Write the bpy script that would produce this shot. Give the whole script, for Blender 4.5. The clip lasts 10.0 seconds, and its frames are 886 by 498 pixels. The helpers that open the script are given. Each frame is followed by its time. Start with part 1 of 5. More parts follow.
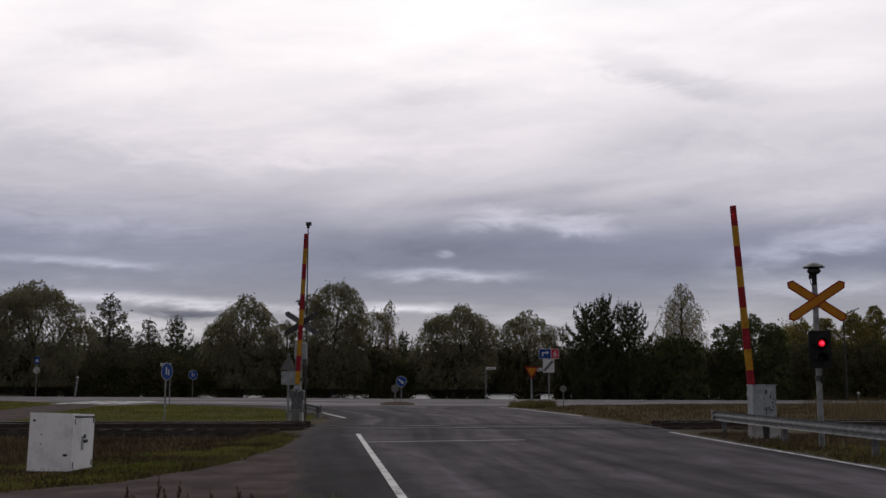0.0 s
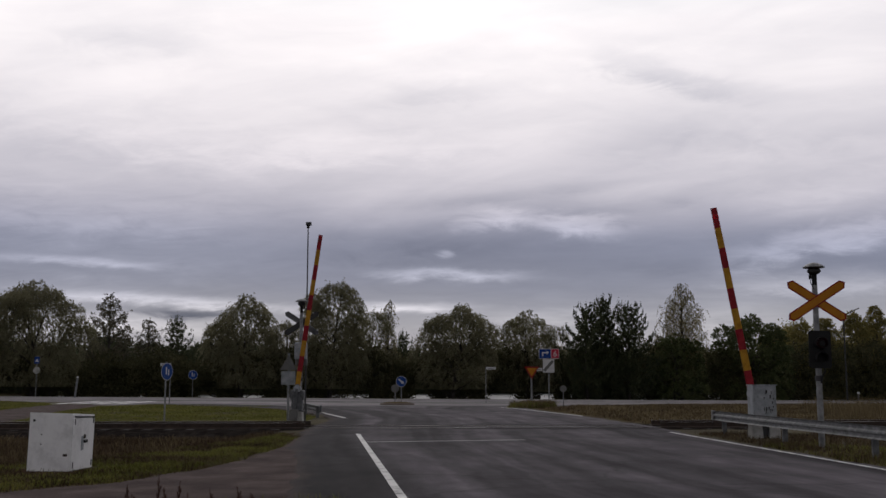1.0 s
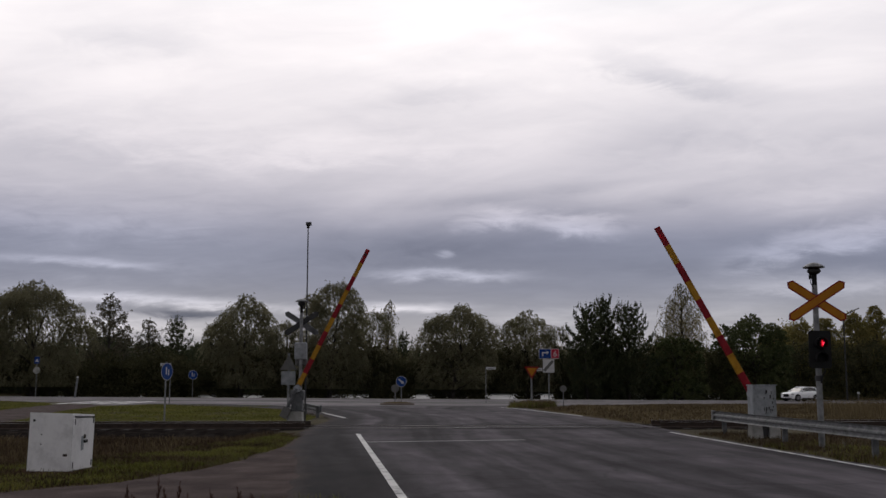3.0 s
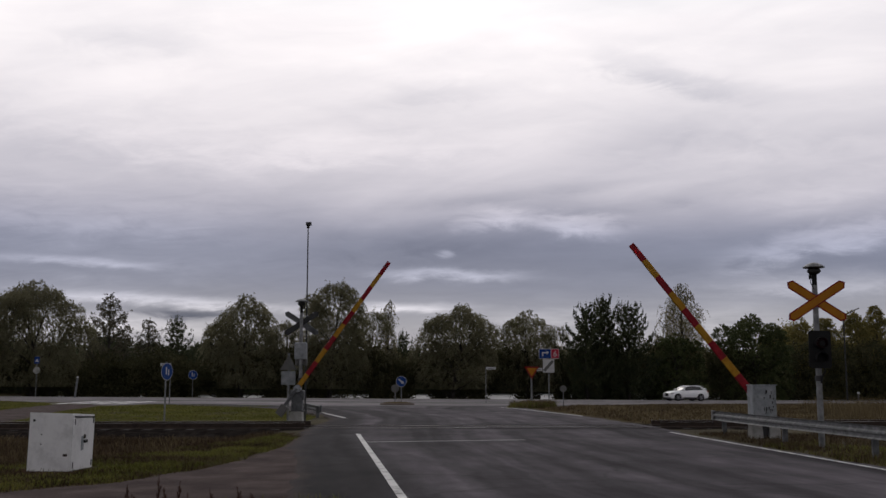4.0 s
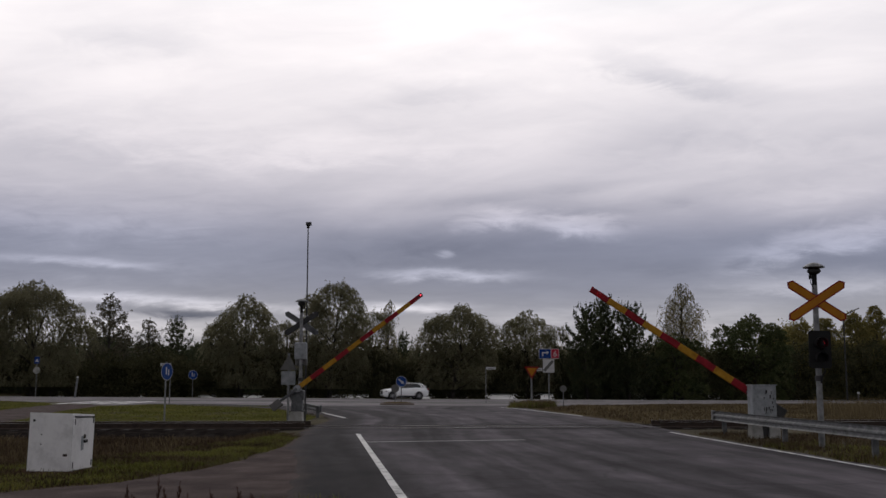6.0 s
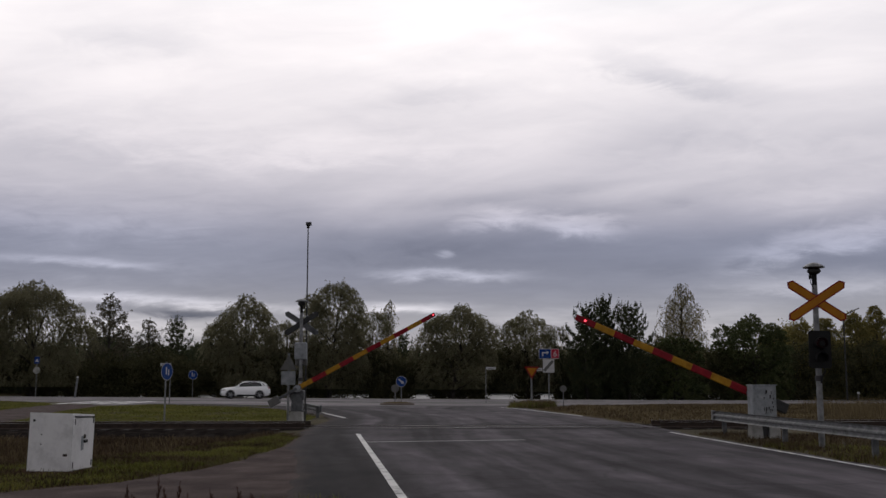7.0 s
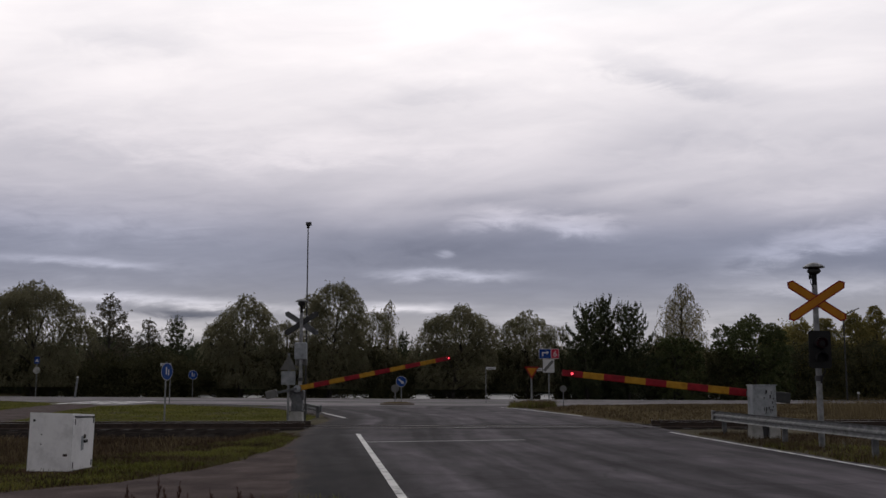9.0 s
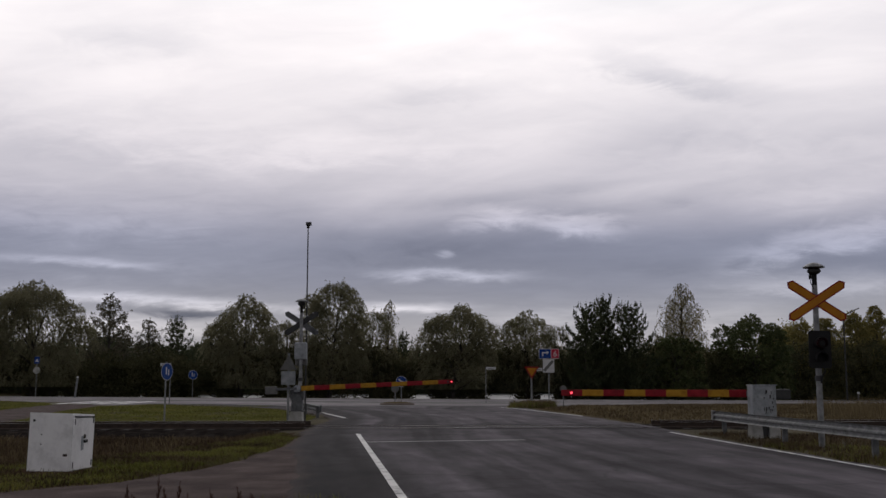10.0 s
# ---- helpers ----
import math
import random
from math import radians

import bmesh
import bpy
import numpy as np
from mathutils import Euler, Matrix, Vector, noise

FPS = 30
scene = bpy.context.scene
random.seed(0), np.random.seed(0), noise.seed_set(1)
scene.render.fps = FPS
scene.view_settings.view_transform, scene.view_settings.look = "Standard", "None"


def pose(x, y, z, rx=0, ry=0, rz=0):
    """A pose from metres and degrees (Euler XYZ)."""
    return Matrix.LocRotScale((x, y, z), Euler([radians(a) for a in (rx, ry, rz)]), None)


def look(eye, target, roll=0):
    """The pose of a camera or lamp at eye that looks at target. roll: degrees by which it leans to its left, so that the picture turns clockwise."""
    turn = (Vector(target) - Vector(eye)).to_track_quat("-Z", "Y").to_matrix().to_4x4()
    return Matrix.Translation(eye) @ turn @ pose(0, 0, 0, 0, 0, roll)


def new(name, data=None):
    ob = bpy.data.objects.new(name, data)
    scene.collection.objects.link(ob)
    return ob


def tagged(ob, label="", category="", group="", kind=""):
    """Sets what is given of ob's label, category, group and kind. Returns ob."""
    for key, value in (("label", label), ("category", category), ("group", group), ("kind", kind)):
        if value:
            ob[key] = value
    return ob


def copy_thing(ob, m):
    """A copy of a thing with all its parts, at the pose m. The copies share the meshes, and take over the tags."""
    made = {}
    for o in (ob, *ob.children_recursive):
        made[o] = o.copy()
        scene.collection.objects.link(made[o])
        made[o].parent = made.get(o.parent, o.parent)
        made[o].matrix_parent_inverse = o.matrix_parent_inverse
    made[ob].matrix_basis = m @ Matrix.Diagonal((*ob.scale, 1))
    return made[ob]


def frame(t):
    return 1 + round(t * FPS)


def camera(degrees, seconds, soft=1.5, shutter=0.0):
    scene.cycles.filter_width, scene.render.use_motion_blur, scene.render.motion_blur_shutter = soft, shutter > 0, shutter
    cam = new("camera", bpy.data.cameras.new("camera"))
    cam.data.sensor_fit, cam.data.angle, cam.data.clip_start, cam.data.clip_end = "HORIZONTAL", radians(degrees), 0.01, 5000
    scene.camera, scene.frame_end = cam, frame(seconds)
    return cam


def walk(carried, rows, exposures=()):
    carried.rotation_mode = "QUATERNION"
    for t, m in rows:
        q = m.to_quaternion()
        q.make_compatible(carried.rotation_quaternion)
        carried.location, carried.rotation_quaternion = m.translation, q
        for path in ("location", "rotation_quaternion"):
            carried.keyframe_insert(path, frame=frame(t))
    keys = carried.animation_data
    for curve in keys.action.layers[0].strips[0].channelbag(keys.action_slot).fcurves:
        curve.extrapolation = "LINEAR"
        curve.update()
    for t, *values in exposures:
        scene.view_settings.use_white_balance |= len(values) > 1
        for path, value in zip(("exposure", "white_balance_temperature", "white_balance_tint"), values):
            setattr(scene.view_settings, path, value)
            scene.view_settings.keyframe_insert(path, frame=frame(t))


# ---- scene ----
# ---- camera: stands still on its tripod beside the road ----
cam = camera(47.0, 10.0, soft=1.5, shutter=0.3)
EYE, AIM = (0, 0, 1.5), (0, 10, 2.796)
walk(cam, [(0, look(EYE, AIM)), (10, look(EYE, AIM))], exposures=[(0, 0.0, 6500, 12), (10, 0.0, 6500, 12)])


# ---- world: overcast sky with layered stratus ----
def overcast_world():
    w = bpy.data.worlds.new("overcast_sky")
    scene.world = w
    w.use_nodes = True
    nt = w.node_tree
    N, L = nt.nodes, nt.links
    N.clear()

    def put(sock, v):
        if isinstance(v, (int, float)):
            sock.default_value = v
        else:
            L.new(v, sock)

    def m(op, a, b=0.0, c=0.0, clamp=False):
        n = N.new("ShaderNodeMath")
        n.operation, n.use_clamp = op, clamp
        put(n.inputs[0], a), put(n.inputs[1], b), put(n.inputs[2], c)
        return n.outputs[0]

    tc = N.new("ShaderNodeTexCoord")
    sep = N.new("ShaderNodeSeparateXYZ")
    L.new(tc.outputs["Generated"], sep.inputs[0])
    x, y, z = sep.outputs
    az = m("MULTIPLY", m("ARCTAN2", x, y), 57.2958)
    el = m("MULTIPLY", m("ARCSINE", z), 57.2958)
    # the cloud deck, seen in perspective
    zz = m("ADD", m("MAXIMUM", z, 0.0), 0.17)
    px0, py = m("DIVIDE", x, zz), m("DIVIDE", y, zz)
    px = m("ADD", px0, m("MULTIPLY", py, 0.35))

    def cloud(scale, sx, sy, detail, rough, shift, dist=0.4):
        cb = N.new("ShaderNodeCombineXYZ")
        put(cb.inputs[0], m("MULTIPLY", px, sx)), put(cb.inputs[1], m("MULTIPLY", py, sy)), put(cb.inputs[2], shift)
        t = N.new("ShaderNodeTexNoise")
        t.inputs["Scale"].default_value, t.inputs["Detail"].default_value = scale, detail
        t.inputs["Roughness"].default_value, t.inputs["Distortion"].default_value = rough, dist
        L.new(cb.outputs[0], t.inputs["Vector"])
        return m("SUBTRACT", t.outputs["Fac"], 0.5)

    big = cloud(0.5, 0.9, 1.0, 2, 0.5, 3.1, 0.8)
    mid = cloud(1.25, 0.75, 0.8, 4, 0.5, 7.7, 0.9)
    fine = cloud(4.2, 0.6, 0.8, 5, 0.55, 1.3, 0.6)

    wisp = cloud(11.0, 0.45, 0.9, 5, 0.6, 5.9, 0.9)

    # brightness of the deck by height over the horizon
    elw = m("ADD", el, m("ADD", m("MULTIPLY", big, 3.0), m("MULTIPLY", mid, 1.6)))
    ramp = N.new("ShaderNodeValToRGB")
    ramp.color_ramp.interpolation = "B_SPLINE"
    stops = [(0.0, (0.40, 0.40, 0.435)), (2.5, (0.36, 0.363, 0.405)), (4.2, (0.288, 0.296, 0.355)), (5.6, (0.205, 0.219, 0.292)), (7.6, (0.198, 0.215, 0.298)),
             (9.2, (0.32, 0.322, 0.40)), (11.0, (0.57, 0.55, 0.605)), (14.0, (0.74, 0.71, 0.745)), (17.5, (0.92, 0.885, 0.90)), (22.0, (1.08, 1.04, 1.04)), (30.0, (0.88, 0.86, 0.88)), (44.0, (0.58, 0.58, 0.60))]
    cr = ramp.color_ramp.elements
    while len(cr) < len(stops):
        cr.new(0.5)
    for e, (deg, col) in zip(cr, stops):
        e.position = deg / 45.0
        e.color = (*col, 1)
    L.new(m("DIVIDE", elw, 45.0, clamp=True), ramp.inputs[0])

    # single banks that stand out of the deck: azimuth, elevation, half widths, gain, slope
    banks = [(-18.5, 8.6, 8.5, 3.6, 0.22, 0.0), (5.5, 8.77, 3.7, 0.64, 0.46, -0.10), (3.2, 9.18, 1.4, 0.38, 0.16, -0.10), (8.3, 8.47, 1.9, 0.48, 0.22, -0.05), (0.5, 5.89, 3.5, 0.32, 0.85, -0.02), (-0.6, 6.08, 1.9, 0.19, 0.20, 0.00), (0.2, 7.10, 0.4, 0.19, 0.55, 0.00),
             (-19.8, 6.29, 3.5, 0.25, 0.60, -0.03), (-14.5, 4.26, 6.0, 0.29, 0.85, -0.06), (-14.0, 3.78, 3.0, 0.29, -0.50, 0.00), (-17.9, 2.89, 5.4, 0.51, 0.50, 0.00), (20.4, 7.25, 4.8, 0.76, 0.55, 0.18), (19.8, 5.04, 5.1, 0.51, 0.42, 0.00),
             (16.1, 6.21, 6.4, 0.41, -0.12, 0.00), (-3.0, 4.08, 3.7, 0.25, 0.95, 0.00), (15.7, 3.47, 2.5, 0.83, 0.20, 0.00), (10.9, 17.24, 2.2, 0.89, -0.13, -0.20), (14.6, 16.11, 3.5, 0.64, -0.12, -0.20), (0.5, 16.09, 4.4, 0.70, -0.08, 0.15),
             (-17.1, 18.17, 3.8, 1.02, -0.10, 0.00), (-19.7, 11.03, 7.0, 1.14, -0.12, -0.10), (-7.1, 7.74, 10.8, 0.95, -0.16, 0.00), (-15.2, 8.08, 8.3, 0.57, 0.14, -0.05), (12.6, 9.88, 9.5, 0.57, -0.10, 0.12), (17.8, 13.11, 8.3, 1.27, -0.10, 0.00),
             (-5.3, 12.91, 7.9, 0.95, 0.10, 0.05), (-16.6, 13.50, 7.9, 1.11, 0.07, -0.10), (6.8, 3.58, 5.1, 0.38, 0.22, 0.00), (21.4, 10.17, 4.4, 0.83, 0.08, 0.10), (4.7, 10.40, 7.0, 0.32, -0.08, 0.10)]
    pv = N.new("ShaderNodeCombineXYZ")
    put(pv.inputs[0], m("MULTIPLY", az, 0.32)), put(pv.inputs[1], m("MULTIPLY", el, 0.95))
    pn = N.new("ShaderNodeTexNoise")
    pn.inputs["Scale"].default_value, pn.inputs["Detail"].default_value, pn.inputs["Roughness"].default_value, pn.inputs["Distortion"].default_value = 1.0, 7, 0.6, 0.5
    L.new(pv.outputs[0], pn.inputs["Vector"])
    puff = m("SUBTRACT", pn.outputs["Fac"], 0.5)
    wob_a = m("MULTIPLY", puff, 2.5)
    wob_e = m("ADD", m("MULTIPLY", puff, 2.6), m("MULTIPLY", fine, 0.9))
    total = m("MULTIPLY", m("ADD", m("ADD", m("MULTIPLY", fine, 0.26), m("MULTIPLY", wisp, 0.10)), m("MULTIPLY", mid, 0.42)), 1.0)
    for a0, e0, wa, we, gain, slope in banks:
        da = m("DIVIDE", m("SUBTRACT", m("ADD", az, wob_a), a0), wa)
        lean = m("MULTIPLY", m("SUBTRACT", az, a0), -slope)
        de = m("DIVIDE", m("SUBTRACT", m("ADD", m("ADD", el, lean), m("MULTIPLY", wob_e, min(1.0, we * 1.3))), e0), we)
        r2 = m("ADD", m("MULTIPLY", da, da), m("MULTIPLY", de, de))
        soft_edge = m("EXPONENT", m("MULTIPLY", m("POWER", r2, 1.35), -0.8))
        torn = m("ADD", 1.0, m("MULTIPLY", m("ADD", puff, m("MULTIPLY", wisp, 0.5)), 2.4))
        total = m("ADD", total, m("MULTIPLY", m("MULTIPLY", soft_edge, torn), gain))
    # the deck is thinner towards the hidden sun and thicker on the other side
    side = N.new("ShaderNodeMapRange")
    side.interpolation_type = "SMOOTHSTEP"
    for i, v in enumerate((-0.5, 0.75, 0.60, 1.0)):
        side.inputs[i + 1].default_value = v
    L.new(y, side.inputs[0])
    clouds = N.new("ShaderNodeMix")
    clouds.data_type, clouds.blend_type = "RGBA", "MULTIPLY"
    clouds.inputs["Factor"].default_value = 1.0
    L.new(ramp.outputs[0], clouds.inputs["A"])
    gc = N.new("ShaderNodeCombineColor")
    for i, k in enumerate((1.06, 1.0, 0.86)):
        warm = m("MULTIPLY", m("ADD", 1.0, m("MULTIPLY", total, 1.25 * k)), side.outputs[0])
        L.new(warm, gc.inputs[i])
    L.new(gc.outputs[0], clouds.inputs["B"])

    sky = N.new("ShaderNodeTexSky")
    sky.sky_type, sky.sun_disc = "NISHITA", False
    sky.sun_elevation, sky.sun_rotation = radians(34), radians(-8)
    bsky, bcl = N.new("ShaderNodeBackground"), N.new("ShaderNodeBackground")
    bsky.inputs["Strength"].default_value = 0.06
    bcl.inputs["Strength"].default_value = SKY_STRENGTH
    L.new(sky.outputs[0], bsky.inputs[0])
    L.new(clouds.outputs["Result"], bcl.inputs[0])
    mix, out = N.new("ShaderNodeMixShader"), N.new("ShaderNodeOutputWorld")
    mix.inputs[0].default_value = 0.93
    L.new(bsky.outputs[0], mix.inputs[1])
    L.new(bcl.outputs[0], mix.inputs[2])
    L.new(mix.outputs[0], out.inputs[0])


SKY_STRENGTH = 1.0
overcast_world()
sun_data = bpy.data.lights.new("sun", "SUN")
sun_data.energy, sun_data.angle, sun_data.color = 0.35, radians(25), (1.0, 0.96, 0.9)
sun = new("sun", sun_data)
sun.matrix_world = look((-7, 50, 34), (0, 0, 0))


# ---- materials ----
def material(name, cols, rough=0.7, metal=0.0, scale=4.0, scale2=40.0, bump=0.1, bump_dist=0.01, stretch=(1, 1, 1), island=0.0, spec=0.5, translucent=0.0, fine=0.35, rand=0.0):
    """Two-scale noise between colours, with bump; island: variation per loose piece; rand: per object."""
    ma = bpy.data.materials.new(name)
    ma.use_nodes = True
    N, L = ma.node_tree.nodes, ma.node_tree.links
    b = N["Principled BSDF"]
    tc, mp = N.new("ShaderNodeTexCoord"), N.new("ShaderNodeMapping")
    mp.inputs["Scale"].default_value = stretch
    L.new(tc.outputs["Object"], mp.inputs[0])
    n1, n2 = N.new("ShaderNodeTexNoise"), N.new("ShaderNodeTexNoise")
    for n, s, d in ((n1, scale, 5), (n2, scale2, 4)):
        n.inputs["Scale"].default_value, n.inputs["Detail"].default_value = s, d
        n.inputs["Roughness"].default_value = 0.6
        L.new(mp.outputs[0], n.inputs["Vector"])
    add = N.new("ShaderNodeMath")
    add.operation = "MULTIPLY_ADD"
    add.inputs[1].default_value = fine
    L.new(n2.outputs["Fac"], add.inputs[0])
    sub = N.new("ShaderNodeMath")
    sub.operation = "SUBTRACT"
    sub.inputs[1].default_value = fine / 2
    L.new(n1.outputs["Fac"], sub.inputs[0])
    L.new(sub.outputs[0], add.inputs[2])
    fac = add.outputs[0]
    if island or rand:
        g = N.new("ShaderNodeNewGeometry" if island else "ShaderNodeObjectInfo")
        a2 = N.new("ShaderNodeMath")
        a2.operation = "MULTIPLY_ADD"
        a2.inputs[1].default_value = island or rand
        L.new(g.outputs["Random Per Island" if island else "Random"], a2.inputs[0])
        s2 = N.new("ShaderNodeMath")
        s2.operation = "SUBTRACT"
        s2.inputs[1].default_value = (island or rand) / 2
        L.new(fac, s2.inputs[0])
        L.new(s2.outputs[0], a2.inputs[2])
        fac = a2.outputs[0]
    r = N.new("ShaderNodeValToRGB")
    el = r.color_ramp.elements
    while len(el) < len(cols):
        el.new(0.5)
    for i, (e, c) in enumerate(zip(el, cols)):
        e.position = 0.28 + 0.44 * i / max(1, len(cols) - 1)
        e.color = (*c, 1)
    L.new(fac, r.inputs[0])
    L.new(r.outputs[0], b.inputs["Base Color"])
    b.inputs["Roughness"].default_value, b.inputs["Metallic"].default_value = rough, metal
    b.inputs["Specular IOR Level"].default_value = spec
    if bump:
        bp = N.new("ShaderNodeBump")
        bp.inputs["Strength"].default_value, bp.inputs["Distance"].default_value = bump, bump_dist
        L.new(n2.outputs["Fac"], bp.inputs["Height"])
        L.new(bp.outputs[0], b.inputs["Normal"])
    if translucent:
        tr, mx = N.new("ShaderNodeBsdfTranslucent"), N.new("ShaderNodeMixShader")
        mx.inputs[0].default_value = translucent
        L.new(r.outputs[0], tr.inputs[0])
        L.new(b.outputs[0], mx.inputs[1])
        L.new(tr.outputs[0], mx.inputs[2])
        L.new(mx.outputs[0], N["Material Output"].inputs[0])
    return ma


def glow(name, col, strength):
    ma = bpy.data.materials.new(name)
    ma.use_nodes = True
    b = ma.node_tree.nodes["Principled BSDF"]
    b.inputs["Base Color"].default_value = (*[c * 0.5 for c in col], 1)
    b.inputs["Emission Color"].default_value = (*col, 1)
    b.inputs["Emission Strength"].default_value = strength
    return ma


def asphalt(name, lo, hi, spec, dirt=False):
    """Worn asphalt: stone grain, long streaks along the lanes, patches, tar-sealed cracks."""
    ma = material(name, [lo, tuple((a + c) / 2 for a, c in zip(lo, hi)), hi], rough=0.82, scale=0.35, scale2=60, bump=0.35, bump_dist=0.006, fine=0.5, spec=spec)
    N, L = ma.node_tree.nodes, ma.node_tree.links
    b = N["Principled BSDF"]
    src = b.inputs["Base Color"].links[0].from_socket
    tc, mp = N.new("ShaderNodeTexCoord"), N.new("ShaderNodeMapping")
    mp.inputs["Scale"].default_value = (0.62, 0.026, 1)
    L.new(tc.outputs["UV"], mp.inputs[0])
    st = N.new("ShaderNodeTexNoise")
    st.inputs["Scale"].default_value, st.inputs["Detail"].default_value, st.inputs["Distortion"].default_value = 0.75, 3, 0.3
    st.inputs["Roughness"].default_value = 0.62
    L.new(mp.outputs[0], st.inputs["Vector"])
    rr = N.new("ShaderNodeValToRGB")
    rr.color_ramp.elements[0].position, rr.color_ramp.elements[1].position = 0.40, 0.63
    rr.color_ramp.elements[0].color, rr.color_ramp.elements[1].color = (0.50, 0.49, 0.505, 1), (1.75, 1.71, 1.74, 1)
    L.new(st.outputs["Fac"], rr.inputs[0])
    mx = N.new("ShaderNodeMix")
    mx.data_type, mx.blend_type = "RGBA", "MULTIPLY"
    mx.inputs["Factor"].default_value = 1.0
    L.new(src, mx.inputs["A"])
    L.new(rr.outputs[0], mx.inputs["B"])
    bl = N.new("ShaderNodeTexNoise")
    bl.inputs["Scale"].default_value, bl.inputs["Detail"].default_value, bl.inputs["Roughness"].default_value = 0.9, 7, 0.65
    bm_ = N.new("ShaderNodeMapping")
    bm_.inputs["Scale"].default_value = (1.0, 0.35, 1)
    L.new(tc.outputs["UV"], bm_.inputs[0])
    L.new(bm_.outputs[0], bl.inputs["Vector"])
    br = N.new("ShaderNodeValToRGB")
    br.color_ramp.elements[0].position, br.color_ramp.elements[1].position = 0.34, 0.68
    br.color_ramp.elements[0].color, br.color_ramp.elements[1].color = (0.62, 0.61, 0.63, 1), (1.45, 1.42, 1.44, 1)
    L.new(bl.outputs["Fac"], br.inputs[0])
    mb = N.new("ShaderNodeMix")
    mb.data_type, mb.blend_type = "RGBA", "MULTIPLY"
    mb.inputs["Factor"].default_value = 1.0
    L.new(mx.outputs["Result"], mb.inputs["A"])
    L.new(br.outputs[0], mb.inputs["B"])
    mx = mb
    vo = N.new("ShaderNodeTexVoronoi")
    vo.feature = "DISTANCE_TO_EDGE"
    vo.inputs["Scale"].default_value = 0.23
    wob = N.new("ShaderNodeTexNoise")
    wob.inputs["Scale"].default_value, wob.inputs["Detail"].default_value = 0.9, 4
    L.new(tc.outputs["Object"], wob.inputs["Vector"])
    va = N.new("ShaderNodeVectorMath")
    va.operation = "MULTIPLY_ADD"
    va.inputs[1].default_value = (1.6, 1.6, 0)
    L.new(wob.outputs["Color"], va.inputs[0])
    L.new(tc.outputs["Object"], va.inputs[2])
    L.new(va.outputs[0], vo.inputs["Vector"])
    cr = N.new("ShaderNodeValToRGB")
    cr.color_ramp.elements[0].position, cr.color_ramp.elements[1].position = 0.004, 0.012
    cr.color_ramp.elements[0].color, cr.color_ramp.elements[1].color = (0.72, 0.72, 0.72, 1), (1, 1, 1, 1)
    L.new(vo.outputs["Distance"], cr.inputs[0])
    m2 = N.new("ShaderNodeMix")
    m2.data_type, m2.blend_type = "RGBA", "MULTIPLY"
    m2.inputs["Factor"].default_value = 1.0
    L.new(mx.outputs["Result"], m2.inputs["A"])
    L.new(cr.outputs[0], m2.inputs["B"])
    top = m2.outputs["Result"]
    if dirt:
        su = N.new("ShaderNodeSeparateXYZ")
        L.new(tc.outputs["UV"], su.inputs[0])
        dn = N.new("ShaderNodeTexNoise")
        dn.inputs["Scale"].default_value, dn.inputs["Detail"].default_value = 1.3, 6
        L.new(tc.outputs["Object"], dn.inputs["Vector"])
        da = N.new("ShaderNodeMath")
        da.operation = "MULTIPLY_ADD"
        da.inputs[1].default_value = -1.35
        L.new(dn.outputs["Fac"], da.inputs[0])
        L.new(su.outputs[0], da.inputs[2])
        # darker resurfaced strip along the shoulder
        sn = N.new("ShaderNodeMath")
        sn.operation = "MULTIPLY_ADD"
        sn.inputs[1].default_value = -0.9
        L.new(dn.outputs["Fac"], sn.inputs[0])
        L.new(su.outputs[0], sn.inputs[2])
        sm = N.new("ShaderNodeMapRange")
        for i, v in enumerate((1.1, 2.1, 0.42, 1.0)):
            sm.inputs[i + 1].default_value = v
        L.new(sn.outputs[0], sm.inputs[0])
        ms = N.new("ShaderNodeMix")
        ms.data_type, ms.blend_type = "RGBA", "MULTIPLY"
        ms.inputs["Factor"].default_value = 1.0
        L.new(top, ms.inputs["A"])
        L.new(sm.outputs[0], ms.inputs["B"])
        top = ms.outputs["Result"]
        dm = N.new("ShaderNodeMapRange")
        for i, v in enumerate((-0.85, -0.1, 1.0, 0.0)):
            dm.inputs[i + 1].default_value = v
        L.new(da.outputs[0], dm.inputs[0])
        gn = N.new("ShaderNodeTexNoise")
        gn.inputs["Scale"].default_value, gn.inputs["Detail"].default_value = 30, 5
        L.new(tc.outputs["Object"], gn.inputs["Vector"])
        gr = N.new("ShaderNodeValToRGB")
        gr.color_ramp.elements[0].position, gr.color_ramp.elements[1].position = 0.3, 0.72
        gr.color_ramp.elements[0].color, gr.color_ramp.elements[1].color = (0.028, 0.0195, 0.018, 1), (0.070, 0.052, 0.047, 1)
        L.new(gn.outputs["Fac"], gr.inputs[0])
        m3 = N.new("ShaderNodeMix")
        m3.data_type = "RGBA"
        L.new(dm.outputs[0], m3.inputs["Factor"])
        L.new(top, m3.inputs["A"])
        L.new(gr.outputs[0], m3.inputs["B"])
        top = m3.outputs["Result"]
    L.new(top, b.inputs["Base Color"])
    return ma


